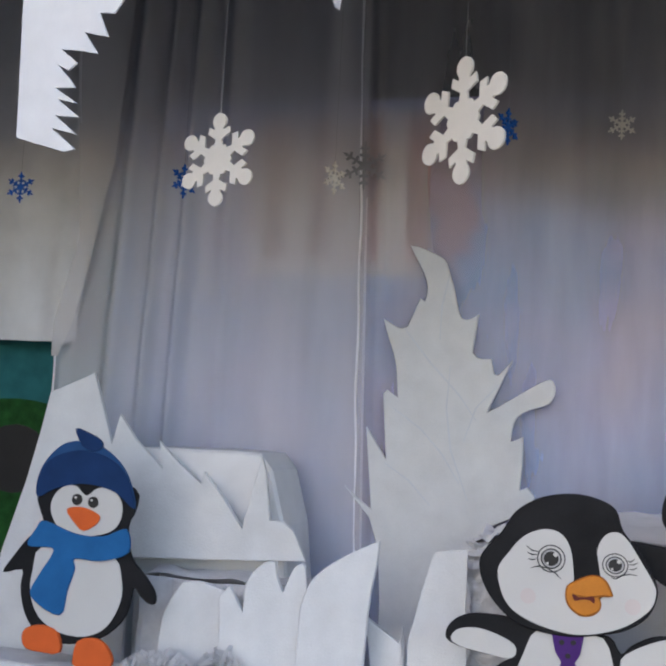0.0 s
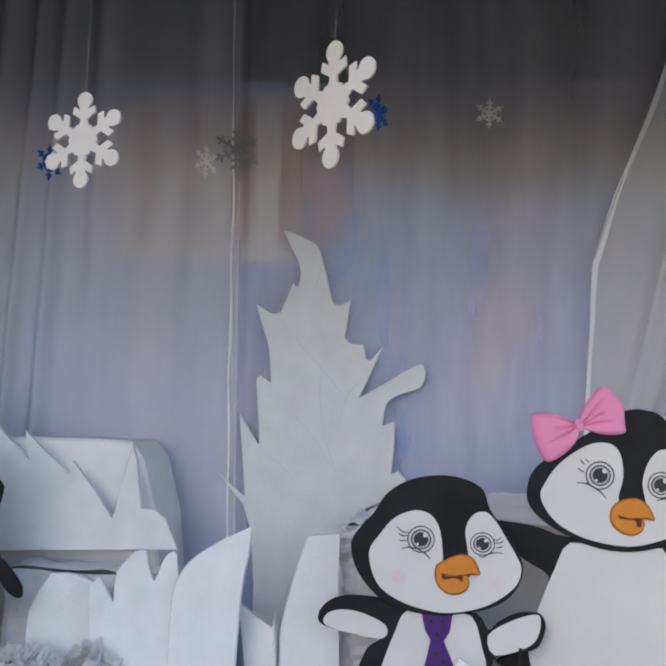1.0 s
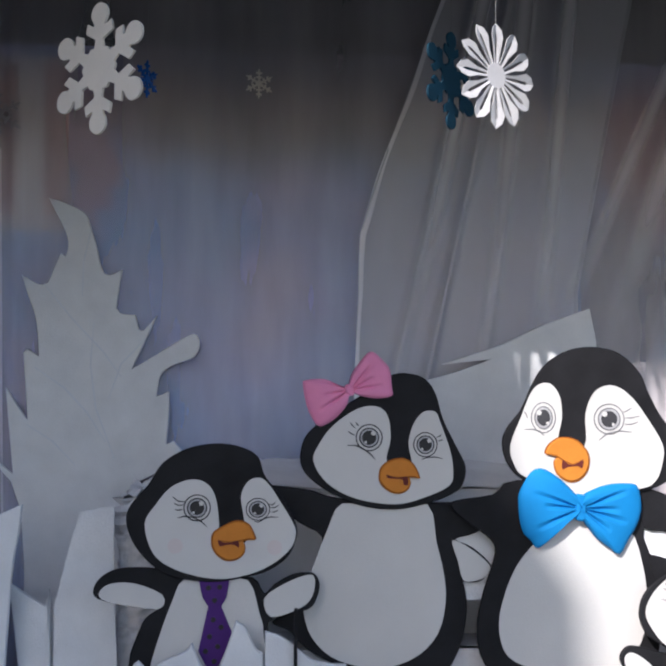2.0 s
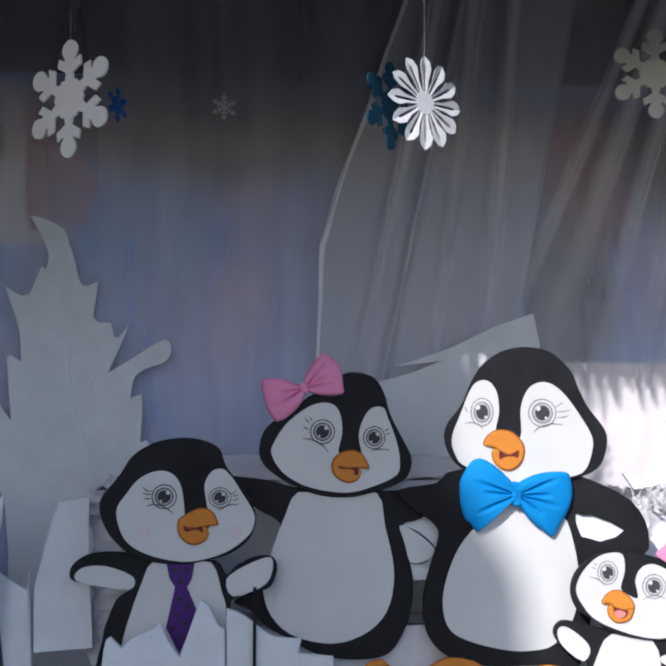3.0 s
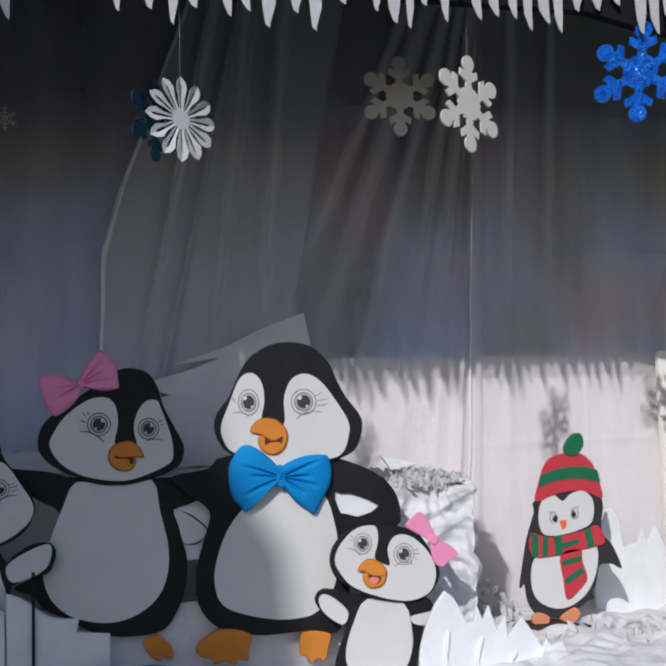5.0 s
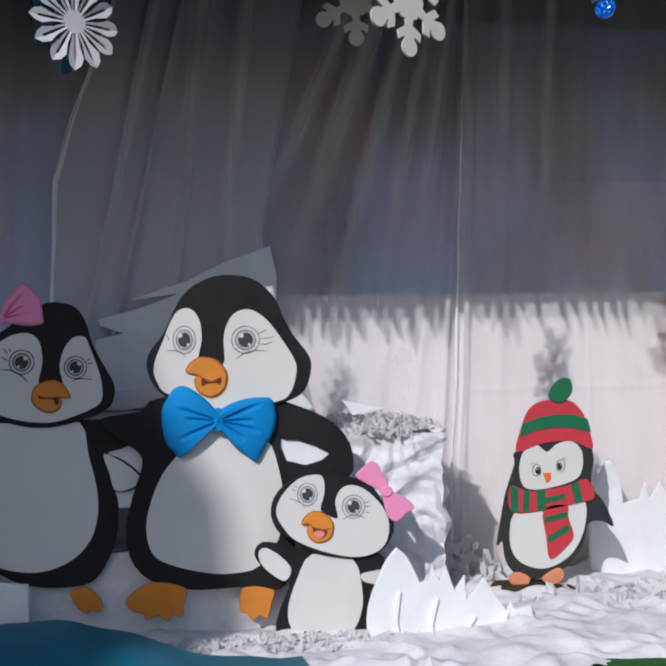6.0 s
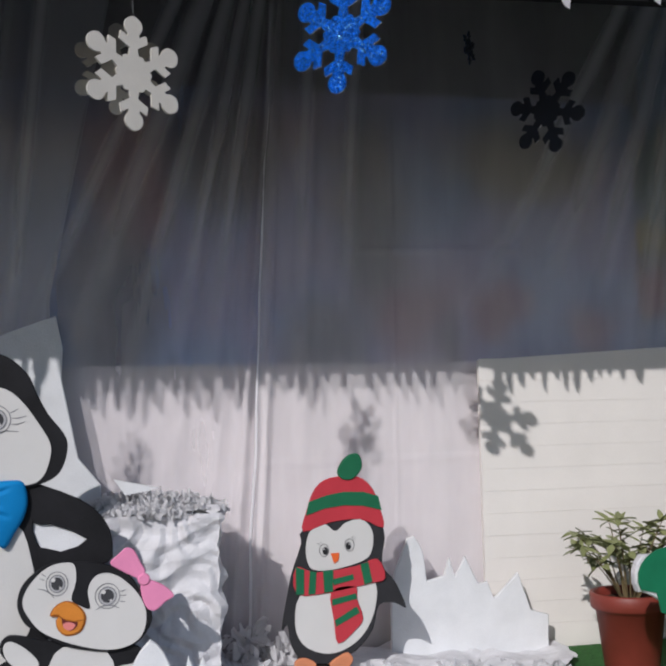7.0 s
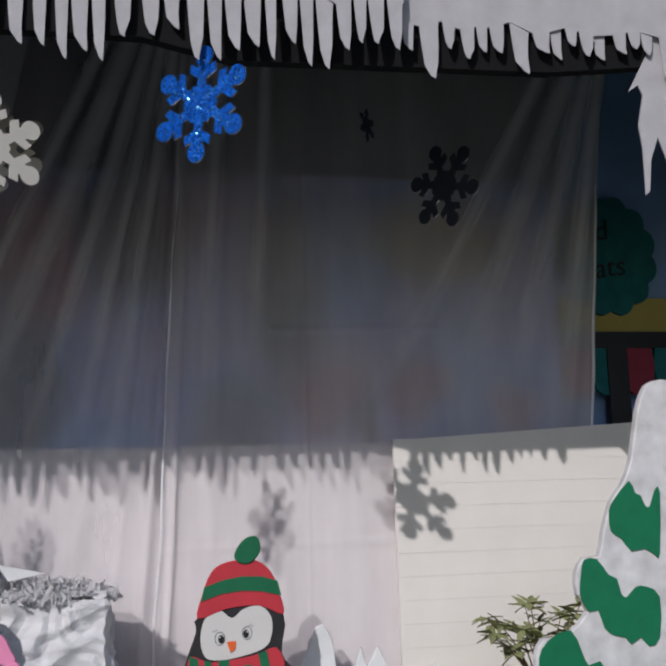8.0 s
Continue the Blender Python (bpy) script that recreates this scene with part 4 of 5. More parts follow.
def baby_penguin():
    ob = thing("penguin_cutout", "small black and white penguin cutout with a pink bow", "cutout figure", (1.53, 2.42, 0), "penguin cutouts")
    board("body", [(-0.1, 0.31), (-0.149, 0.323), (-0.212, 0.333), (-0.24, 0.305), (-0.229, 0.268), (-0.172, 0.216), (-0.127, 0.195), (-0.152, 0.132), (-0.174, 0.064), (-0.168, 0.02), (-0.119, -0.002), (-0.095, 0.021), (-0.034, 0.026), (0.022, 0.004), (0.065, -0.016), (0.125, -0.016), (0.13, 0.047), (0.154, 0.144), (0.163, 0.18), (0.195, 0.181), (0.204, 0.211), (0.199, 0.254), (0.157, 0.284), (0.028, 0.29)], 0, 0.012, FELT, ob, rnd=3, edge=0.003)
    board("head", [(-0.186, 0.439), (-0.174, 0.48), (-0.145, 0.514), (-0.096, 0.544), (-0.039, 0.548), (0.047, 0.545), (0.132, 0.518), (0.175, 0.474), (0.224, 0.38), (0.208, 0.321), (0.164, 0.281), (0.099, 0.267), (0.027, 0.275), (-0.058, 0.298), (-0.127, 0.343), (-0.162, 0.366), (-0.182, 0.404)], -0.014, -0.002, FELT, ob, rnd=4, edge=0.003)
    board("face", [(-0.17, 0.434), (-0.148, 0.488), (-0.098, 0.535), (-0.049, 0.549), (-0.014, 0.541), (-0.009, 0.49), (-0.023, 0.435), (0.005, 0.413), (0.034, 0.405), (0.027, 0.461), (0.05, 0.502), (0.093, 0.51), (0.142, 0.484), (0.191, 0.426), (0.207, 0.362), (0.182, 0.3), (0.109, 0.274), (0.01, 0.289), (-0.102, 0.334), (-0.15, 0.385)], -0.018, -0.013, FACE, ob, rnd=4)
    board("belly", [(-0.051, 0.287), (-0.101, 0.213), (-0.134, 0.117), (-0.125, 0.048), (-0.077, 0.021), (0.022, 0.007), (0.08, 0.029), (0.11, 0.09), (0.114, 0.16), (0.084, 0.265)], -0.003, 0.001, FACE, ob, rnd=3)
    board("wing_patch", [(-0.229, 0.299), (-0.205, 0.315), (-0.156, 0.285), (-0.122, 0.242), (-0.147, 0.204), (-0.213, 0.253)], -0.003, 0.001, FACE, ob, rnd=3)
    board("wing_patch", [(0.112, 0.213), (0.155, 0.222), (0.21, 0.225), (0.201, 0.183), (0.162, 0.178), (0.119, 0.19)], -0.003, 0.001, FACE, ob, rnd=3)
    beak(ob, [(-0.085, 0.389), (-0.077, 0.408), (-0.057, 0.424), (-0.032, 0.428), (-0.003, 0.413), (0.014, 0.392), (0.017, 0.37), (0.006, 0.342), (-0.016, 0.33), (-0.042, 0.33), (-0.062, 0.347), (-0.068, 0.372), (-0.06, 0.388), (-0.074, 0.391)], [(-0.051, 0.382), (-0.038, 0.373), (-0.012, 0.368), (-0.003, 0.364), (-0.009, 0.35), (-0.027, 0.341), (-0.045, 0.352), (-0.051, 0.369)], [(-0.085, 0.389), (-0.06, 0.388), (-0.047, 0.377), (-0.015, 0.368), (0.014, 0.373)], -0.018, [(-0.047, 0.365), (-0.029, 0.368), (-0.012, 0.36), (-0.018, 0.347), (-0.033, 0.343), (-0.046, 0.353)])
    eye(ob, (-0.066, 0.486), 0.038, -0.018, 0.9, [(-0.124, 0.473), (-0.105, 0.469), (-0.086, 0.458), (-0.075, 0.442)], ([(-0.118, 0.505), (-0.11, 0.501), (-0.104, 0.499)], [(-0.112, 0.519), (-0.105, 0.513), (-0.099, 0.511)]), bold=False, side=-1)
    eye(ob, (0.087, 0.44), 0.04, -0.018, 0.98, [(0.123, 0.401), (0.101, 0.411), (0.071, 0.41), (0.05, 0.399)], ([(0.125, 0.453), (0.134, 0.453), (0.144, 0.456)], [(0.126, 0.439), (0.135, 0.439), (0.145, 0.44)], [(0.125, 0.422), (0.133, 0.42), (0.141, 0.419)]), bold=False, side=-1)
    k = (0.2, 0.486)
    bow = board("bow", oval(k[0], k[1], 0.02, 0.019, 16), -0.03, -0.014, PINK, ob, "flat pink foam bow", edge=0.004)
    board("loop", [(0.096, 0.541), (0.121, 0.567), (0.146, 0.587), (0.171, 0.577), (0.191, 0.538), (0.205, 0.509), (0.189, 0.473), (0.177, 0.49), (0.133, 0.514)], -0.024, -0.014, PINK, bow, rnd=4, edge=0.003)
    board("loop", [(0.189, 0.465), (0.205, 0.489), (0.227, 0.481), (0.264, 0.462), (0.294, 0.43), (0.267, 0.412), (0.237, 0.387), (0.213, 0.392), (0.198, 0.416)], -0.024, -0.014, PINK, bow, rnd=4, edge=0.003)
    return ob


def hat_penguin():
    ob = thing("penguin_cutout", "felt penguin cutout in a red and green striped hat and scarf", "cutout figure", (2.45, 2.76, 0), "penguin cutouts")
    board("body", [(-0.141, 0.572), (-0.147, 0.525), (-0.183, 0.426), (-0.201, 0.35), (-0.225, 0.225), (-0.203, 0.239), (-0.191, 0.164), (-0.144, 0.106), (-0.04, 0.094), (0.046, 0.132), (0.111, 0.206), (0.135, 0.29), (0.196, 0.295), (0.239, 0.276), (0.199, 0.373), (0.151, 0.439), (0.159, 0.573), (0.009, 0.619)], 0, 0.012, material("dark_grey_felt", (0.03, 0.03, 0.033), 0.9, vary=0.2), ob, rnd=3, edge=0.003)
    board("face", [(-0.132, 0.517), (-0.114, 0.57), (-0.065, 0.594), (-0.022, 0.566), (0.017, 0.594), (0.074, 0.604), (0.114, 0.567), (0.116, 0.504), (0.086, 0.458), (-0.021, 0.43), (-0.102, 0.43), (-0.128, 0.462)], -0.004, 0.001, FACE, ob, rnd=4)
    board("belly", [(-0.158, 0.34), (-0.177, 0.24), (-0.15, 0.169), (-0.079, 0.133), (-0.006, 0.138), (0.069, 0.185), (0.116, 0.268), (0.124, 0.37), (0.051, 0.382), (-0.064, 0.357)], -0.004, 0.001, FACE, ob, rnd=3)
    hat = board("hat", [(-0.141, 0.569), (-0.128, 0.641), (-0.093, 0.725), (-0.035, 0.759), (0.063, 0.761), (0.119, 0.717), (0.147, 0.644), (0.159, 0.57), (0.074, 0.604), (-0.04, 0.598)], -0.006, 0.001, RED, ob, "red felt hat", rnd=3, edge=0.002)
    board("stripe", [(-0.131, 0.626), (-0.119, 0.675), (-0.053, 0.697), (0.012, 0.707), (0.086, 0.704), (0.14, 0.687), (0.153, 0.635), (0.084, 0.653), (0.011, 0.658), (-0.063, 0.649)], -0.009, -0.005, GREEN, hat, "green felt stripe")
    board("pompom", [(-0.011, 0.785), (0.016, 0.828), (0.049, 0.845), (0.075, 0.836), (0.08, 0.789), (0.043, 0.751), (0.001, 0.756)], -0.014, -0.002, GREEN, hat, "green felt pompom", rnd=3, edge=0.004)
    scarf = board("scarf", [(-0.171, 0.444), (-0.094, 0.421), (0.053, 0.437), (0.132, 0.459), (0.16, 0.388), (0.1, 0.371), (-0.048, 0.347), (-0.169, 0.348)], -0.010, -0.004, RED, ob, "red and green striped scarf", rnd=3, edge=0.002)
    tail = board("scarf_end", [(-0.043, 0.353), (0.047, 0.366), (0.052, 0.319), (0.073, 0.25), (0.045, 0.21), (-0.021, 0.164), (-0.035, 0.246)], -0.010, -0.004, RED, ob, rnd=3, edge=0.002)
    for pts in ([(-0.173, 0.446), (-0.142, 0.435), (-0.144, 0.347), (-0.173, 0.348)], [(-0.121, 0.429), (-0.097, 0.423), (-0.103, 0.346), (-0.128, 0.346)], [(-0.073, 0.425), (-0.035, 0.429), (-0.038, 0.351), (-0.07, 0.348)], [(0.066, 0.442), (0.096, 0.451), (0.11, 0.377), (0.08, 0.369)]):
        board("stripe", pts, -0.0125, -0.009, GREEN, scarf, "green felt stripe")
    for pts in ([(-0.037, 0.395), (0.039, 0.409), (0.041, 0.39), (-0.034, 0.374)], [(-0.042, 0.323), (0.046, 0.34), (0.051, 0.321), (-0.041, 0.301)], [(-0.033, 0.248), (0.048, 0.293), (0.06, 0.27), (-0.029, 0.226)]):
        board("stripe", pts, -0.0125, -0.009, GREEN, tail, "green felt stripe")
    part("beak", slab(bmesh.new(), [(-0.042, 0.487), (-0.011, 0.488), (-0.013, 0.462), (-0.03, 0.45)], -0.008, -0.003), RED_ORANGE, ob)
    for cx, cz, s in [(*p, q) for p, q in zip([(-0.066, 0.499), (0.029, 0.513)], (1, -1))]:
        e = part("eye", annulus(bmesh.new(), cx, cz, 0.018, 0.023, 0.002, -0.0055, -0.003), PEN, ob)
        part("pupil", slab(bmesh.new(), oval(cx + 0.004 * s, cz - 0.002, 0.010, 0.014), -0.0065, -0.003), INK, e)
        part("glint", slab(bmesh.new(), oval(cx, cz + 0.004, 0.003, n=8), -0.0075, -0.003), FACE, e)
        for k in range(2):
            bm = stroke(bmesh.new(), [(cx - s * (0.008 + 0.007 * k), cz + 0.023 - 0.004 * k), (cx - s * (0.011 + 0.008 * k), cz + 0.028 - 0.004 * k), (cx - s * (0.016 + 0.009 * k), cz + 0.031 - 0.004 * k)], 0.0016, -0.0055, -0.003)
            part("eyelash", bm, PEN, e)
    for pts in ([(-0.182, 0.107), (-0.155, 0.122), (-0.126, 0.115), (-0.104, 0.098), (-0.116, 0.074), (-0.172, 0.075)], [(-0.054, 0.097), (-0.018, 0.12), (0.015, 0.13), (0.032, 0.104), (0.005, 0.071), (-0.043, 0.078)]):
        board("foot", pts, -0.012, 0.004, PEACH, ob, rnd=3, edge=0.003)
    return ob


def blue_hat_penguin():
    ob = thing("penguin_cutout", "felt penguin cutout in a blue knitted hat and scarf", "cutout figure", (-1.5, 2.45, 0), "penguin cutouts")
    board("body", [(-0.086, 0.81), (-0.09, 0.769), (-0.07, 0.709), (-0.12, 0.665), (-0.166, 0.606), (-0.203, 0.547), (-0.134, 0.561), (-0.135, 0.507), (-0.115, 0.428), (-0.063, 0.366), (0.022, 0.341), (0.11, 0.354), (0.182, 0.384), (0.242, 0.449), (0.261, 0.536), (0.281, 0.518), (0.311, 0.495), (0.336, 0.494), (0.335, 0.529), (0.298, 0.578), (0.247, 0.633), (0.229, 0.725), (0.251, 0.78), (0.242, 0.846), (0.067, 0.888)], 0, 0.012, FELT, ob, rnd=3, edge=0.003)
    board("face", [(-0.043, 0.786), (-0.011, 0.832), (0.038, 0.843), (0.078, 0.813), (0.114, 0.837), (0.161, 0.843), (0.202, 0.803), (0.205, 0.75), (0.174, 0.707), (0.091, 0.685), (0.008, 0.695), (-0.034, 0.735)], -0.004, 0.001, FACE, ob, rnd=4)
    board("belly", [(-0.067, 0.638), (-0.091, 0.565), (-0.095, 0.497), (-0.06, 0.42), (0.019, 0.377), (0.109, 0.373), (0.18, 0.41), (0.221, 0.486), (0.223, 0.552), (0.192, 0.626), (0.088, 0.627)], -0.004, 0.001, FACE, ob, rnd=3)
    hat = board("hat", [(-0.09, 0.803), (-0.095, 0.865), (-0.069, 0.921), (-0.015, 0.972), (0.052, 0.987), (0.121, 0.973), (0.192, 0.923), (0.233, 0.859), (0.251, 0.784), (0.191, 0.829), (0.07, 0.851), (-0.034, 0.828)], -0.006, 0.001, MID_BLUE, ob, "blue felt hat", rnd=3)
    board("brim", [(-0.093, 0.799), (-0.093, 0.868), (-0.057, 0.919), (0.002, 0.947), (0.069, 0.957), (0.157, 0.935), (0.217, 0.884), (0.251, 0.784), (0.192, 0.826), (0.131, 0.845), (0.055, 0.85), (-0.034, 0.828)], -0.010, -0.005, NAVY, hat, "navy felt brim", rnd=3)
    board("tip", [(0.029, 1.026), (0.08, 1.012), (0.119, 0.993), (0.128, 0.971), (0.1, 0.956), (0.056, 0.972)], -0.012, -0.004, NAVY, hat, rnd=3)
    board("scarf", [(-0.113, 0.642), (-0.085, 0.701), (-0.059, 0.724), (0.053, 0.691), (0.15, 0.69), (0.229, 0.718), (0.241, 0.646), (0.149, 0.612), (0.057, 0.612), (0.059, 0.578), (0.038, 0.509), (0.017, 0.431), (-0.089, 0.482), (-0.064, 0.554), (-0.028, 0.611), (-0.027, 0.641)], -0.012, -0.004, SCARF_BLUE, ob, "blue felt scarf", rnd=4, edge=0.002)
    part("beak", slab(bmesh.new(), smooth([(0.017, 0.766), (0.069, 0.776), (0.13, 0.755), (0.125, 0.728), (0.082, 0.702), (0.047, 0.725)], 3), -0.010, -0.003), RED_ORANGE, ob)
    for cx, cz in [(0.049, 0.799), (0.106, 0.794)]:
        e = part("eye", slab(bmesh.new(), oval(cx, cz, 0.018), -0.007, -0.003), INK, ob)
        part("glint", slab(bmesh.new(), oval(cx - 0.005, cz + 0.006, 0.004, n=8), -0.008, -0.006), FACE, e)
    for pts in ([(-0.109, 0.347), (-0.097, 0.381), (-0.04, 0.395), (0.017, 0.376), (0.027, 0.316), (-0.045, 0.311), (-0.091, 0.318)], [(0.075, 0.303), (0.089, 0.359), (0.151, 0.372), (0.197, 0.342), (0.208, 0.293), (0.122, 0.275), (0.08, 0.284)]):
        board("foot", pts, -0.014, 0.002, RED_ORANGE, ob, rnd=3, edge=0.003)
    return ob


small_penguin()
mother_penguin()
father_penguin()
baby_penguin()
hat_penguin()
blue_hat_penguin()


# ---- icicle fringe along the canopy ----
def fringe(x0, x1, top, drop, y, label, seed, tall=0.06, step=0.028, long=()):
    """A paper band with icicles cut from the same paper hanging under it."""
    rnd = random.Random(seed)
    ob = thing("icicle_fringe", label, "paper fringe", (0, y, 0), "icicle fringes")
    edge, x = [(x1, top), (x0, top)], x0
    sag = lambda q: -0.032 * max(0.0, 2.0 - q)
    low = top - drop + sag(x0)
    while x < x1 - 0.01:
        w = rnd.uniform(0.7, 1.25) * step
        big = rnd.random()
        h = tall * (0.65 + 0.5 * big)
        if any(abs(x + w / 2 - q) < step * 0.5 for q in long):
            h = 0.16
        after = top - drop + sag(x + w) + rnd.uniform(-0.02, 0.02)
        hook = rnd.uniform(-0.1, 0.25) * w
        tip = [(x, low), (x + w * 0.03, low - h * 0.2), (x + w * 0.1, low - h * 0.5), (x + w * 0.18, low - h * 0.76), (x + w * 0.36 + hook, low - h * 0.95), (x + w * 0.58 + hook, low - h),
               (x + w * 0.6 + hook, low - h * 0.93), (x + w * 0.78, low - h * 0.68), (x + w * 0.82, low - h * 0.4), (x + w * 0.85, after - h * 0.12), (x + w * 0.89, after)]
        bend = rnd.uniform(-0.012, 0.012)
        board("icicle", tip, bend, bend + 0.003, TISSUE, ob)
        edge.append((x, low))
        x, low = x + w * (1.3 if rnd.random() < 0.3 else 1.0), after
    edge += [(x, low), (x + 0.002, top)]
    board("band", edge, 0, 0.004, TISSUE, ob)
    return ob


fringe(-0.55, 2.22, 2.6, 0.222, 1.74, "white paper fringe cut into hanging icicles", 4, tall=0.2, step=0.052)
fringe(2.22, 2.83, 2.56, 0.2, 1.69, "white paper fringe cut into hanging icicles", 6, tall=0.205, step=0.05)
fringe(2.84, 3.84, 2.46, 0.135, 1.735, "white paper fringe with wider icicles", 8, tall=0.085, step=0.054, long=(2.95, 3.22, 3.66))




# the strip that hangs down at the side
side = thing("icicle_fringe", "crumpled white paper icicle strip hanging at the side", "paper fringe", (-1.26, 1.74, 0.206), "icicle fringes")
side.scale = (0.809, 0.809, 0.809)
board("strip", [(-0.12, 3.1), (0.26, 3.1)] + [(0.313, 2.47), (0.233, 2.349), (0.181, 2.354), (0.217, 2.273), (0.134, 2.291), (0.184, 2.219), (0.123, 2.231), (0.055, 2.238), (0.115, 2.191), (0.084, 2.167), (0.044, 2.189), (0.093, 2.138), (0.115, 2.11), (0.043, 2.112), (0.124, 2.058), (0.053, 2.074), (0.135, 2.012), (0.05, 2.021), (0.129, 1.957), (0.039, 1.98), (0.129, 1.909), (0.09, 1.901), (-0.084, 1.951)], 0, 0.006, PAPER, side)
side = thing("icicle_fringe", "torn white paper icicles hanging beside the display", "paper fringe", (3.34, 1.753, 0), "icicle fringes")
board("strip", [(0.217, 2.15), (0.249, 2.172), (0.262, 2.139), (0.24, 2.045), (0.247, 1.966), (0.245, 1.823), (0.259, 1.837), (0.271, 1.934), (0.3, 2.008), (0.321, 1.943), (0.342, 1.852), (0.423, 1.973), (0.533, 2.221), (0.564, 2.515), (0.363, 2.5), (0.319, 2.331)], 0, 0.005, TISSUE, side)


# ---- snow and paper heaps ----
def sheet(name, x0, x1, y0, y1, z, amp, mat, label, nx, ny, seed, cell, cat, kind="", rise=None):
    bm = bmesh.new()
    def place(u, v):
        x, y = x0 + (x1 - x0) * u, y0 + (y1 - y0) * v
        x += u ** 8 * max(-0.25, min(0.42, (y - 2.42) * 0.95))
        x += 0.06 * noise.noise((y * 5, x * 3, seed)) * (1 if u in (0, 1) else 0)
        y += 0.10 * noise.noise((x * 4, y, seed + 3)) * (1 if v == 0 else 0)
        return (x, y, z + (rise(x, y) if rise else 0)), (0, 0, 1)
    crumple(bm, nx, ny, place, amp, seed, cell)
    return tagged(part(name, bm, mat), label, cat, kind=kind)


def hump(x, y):
    h = 0.05 * math.exp(-((x + 1.5) / 0.5) ** 2) + 0.03 * math.exp(-((x - 2.5) / 0.5) ** 2)
    return h * min(1, max(0, (y - 2.05) / 0.25)) - 0.03 * max(0, 1 - (y - 1.95) / 0.15)


sheet("snow_paper", -2.5, 3.0, 1.95, 3.16, 0.03, 0.036, CRUMPLE, "crumpled white paper spread as snow on the ground", 620, 140, 2.0, 0.1, "snow", "stuff", hump)


def block(name, x0, x1, y0, y1, top, amp, seed, label, cell=0.07, mat=None, n=26):
    """A box wrapped in creased paper, with softened corners."""
    bm = bmesh.new()
    w, d = x1 - x0, y1 - y0
    total = d + w + d
    def place(u, v):
        s = u * total
        if s < d:
            p, nrm = (x0, y1 - s), (-1, 0)
        elif s < d + w:
            p, nrm = (x0 + s - d, y0), (0, -1)
        else:
            p, nrm = (x1, y0 + s - d - w), (1, 0)
        return (p[0], p[1], v * top), (nrm[0], nrm[1], 0)
    crumple(bm, int(n * total / 0.5), int(n * top / 0.5), place, amp, seed, cell)
    def cover(u, v):
        return (x0 + w * u, y0 + d * v, top + 0.004), (0, 0, 1)
    crumple(bm, int(n * w / 0.5), int(n * d / 0.5), cover, amp, seed + 1, cell)
    ob = thing(name, label, "paper block", (0, 0, 0), "paper-covered blocks")
    part("wrapping", bm, mat or CRUMPLE, ob)
    return ob


def fluff(name, cx, cy, cz, rx, ry, rz, n, seed, label, parent=None, size=0.035):
    """A heap of small torn paper shreds."""
    rnd = random.Random(seed)
    bm = bmesh.new()
    for k in range(n):
        a, r, h = rnd.uniform(0, 6.28), math.sqrt(rnd.random()), rnd.random()
        c = Vector((cx + rx * r * math.cos(a), cy + ry * r * math.sin(a), cz + rz * h * (1 - r * r * 0.8)))
        m = Matrix.Translation(c) @ Euler((rnd.uniform(0, 6), rnd.uniform(0, 6), rnd.uniform(0, 6))).to_matrix().to_4x4()
        s = size * rnd.uniform(0.5, 1.2)
        vs = [bm.verts.new(m @ Vector((x * s, y * s * 0.5, 0.25 * s * math.sin(x * 3 + k)))) for x, y in ((-1, -0.6), (0, -1), (1, -0.4), (0.8, 0.7), (-0.1, 1), (-0.9, 0.5))]
        bm.faces.new(vs[:4]), bm.faces.new((vs[0], vs[3], vs[4], vs[5]))
    return tagged(part(name, bm, SHRED, parent), label, "paper shreds", kind="stuff")


block("paper_block", 1.34, 2.0, 2.66, 3.08, 0.66, 0.036, 5.0, "block wrapped in crumpled white paper", 0.065, n=72)
fluff("paper_shreds", 1.76, 2.84, 0.655, 0.28, 0.21, 0.075, 1300, 3, "torn white paper shreds on the wrapped block", size=0.02)
wedge = thing("ice_chip", "small white board chip lying on the wrapped block", "ice decoration", (1.75, 2.72, 0), "ice shapes")
board("board", [(-0.111, 0.782), (0.046, 0.748), (-0.072, 0.726)], 0, 0.02, WHITE, wedge)
block("paper_block", -0.205, 0.03, 2.68, 3.06, 0.74, 0.04, 11.0, "column wrapped in crumpled white paper beside the ice", 0.05, n=64)
board_card = thing("ice_card", "plain white card leaning on the paper column", "ice decoration", (-0.3, 2.6, 0), "ice shapes")
board("board", [(-0.012, 0.709), (0.087, 0.722), (0.087, 0.537), (0.105, 0.235), (-0.084, 0.221), (-0.086, 0.424), (-0.041, 0.62)], 0, 0.012, WHITE, board_card)

crate = thing("crate", "white paper-covered crate behind the penguins", "crate", (0.55, 2.78, 0))
part("body", box(bmesh.new(), (-0.45, 0, 0), (0.55, 0.34, 0.76)), PAPER, crate)
bm = bmesh.new()
crumple(bm, 40, 16, lambda u, v: ((-0.47 + 1.04 * u, -0.015 + 0.37 * v, 0.765 + 0.07 * v), (0, 0, 1)), 0.015, 4.0, 0.12)
part("sheet", bm, PAPER, crate, "white paper sheet")
block("snow_bank", 0.28, 1.42, 2.55, 2.74, 0.3, 0.012, 21.0, "low white paper bank behind the penguins' feet", 0.12)
house = thing("ice_house", "white cloth-covered box behind the ice cliff", "paper block", (-1.1, 2.84, 0), "paper-covered blocks")
board("cover", [(-0.333, 0.964), (-0.212, 0.967), (0.044, 0.971), (0.125, 0.968), (0.172, 0.911), (0.226, 0.723), (0.292, 0.163), (-0.31, 0.094)], 0, 0.3, PAPER, house, edge=0.01)
block("paper_bundle", -1.3, -0.76, 2.64, 2.8, 0.55, 0.05, 41.0, "loose bundle of white paper under the ice cliff", 0.2)
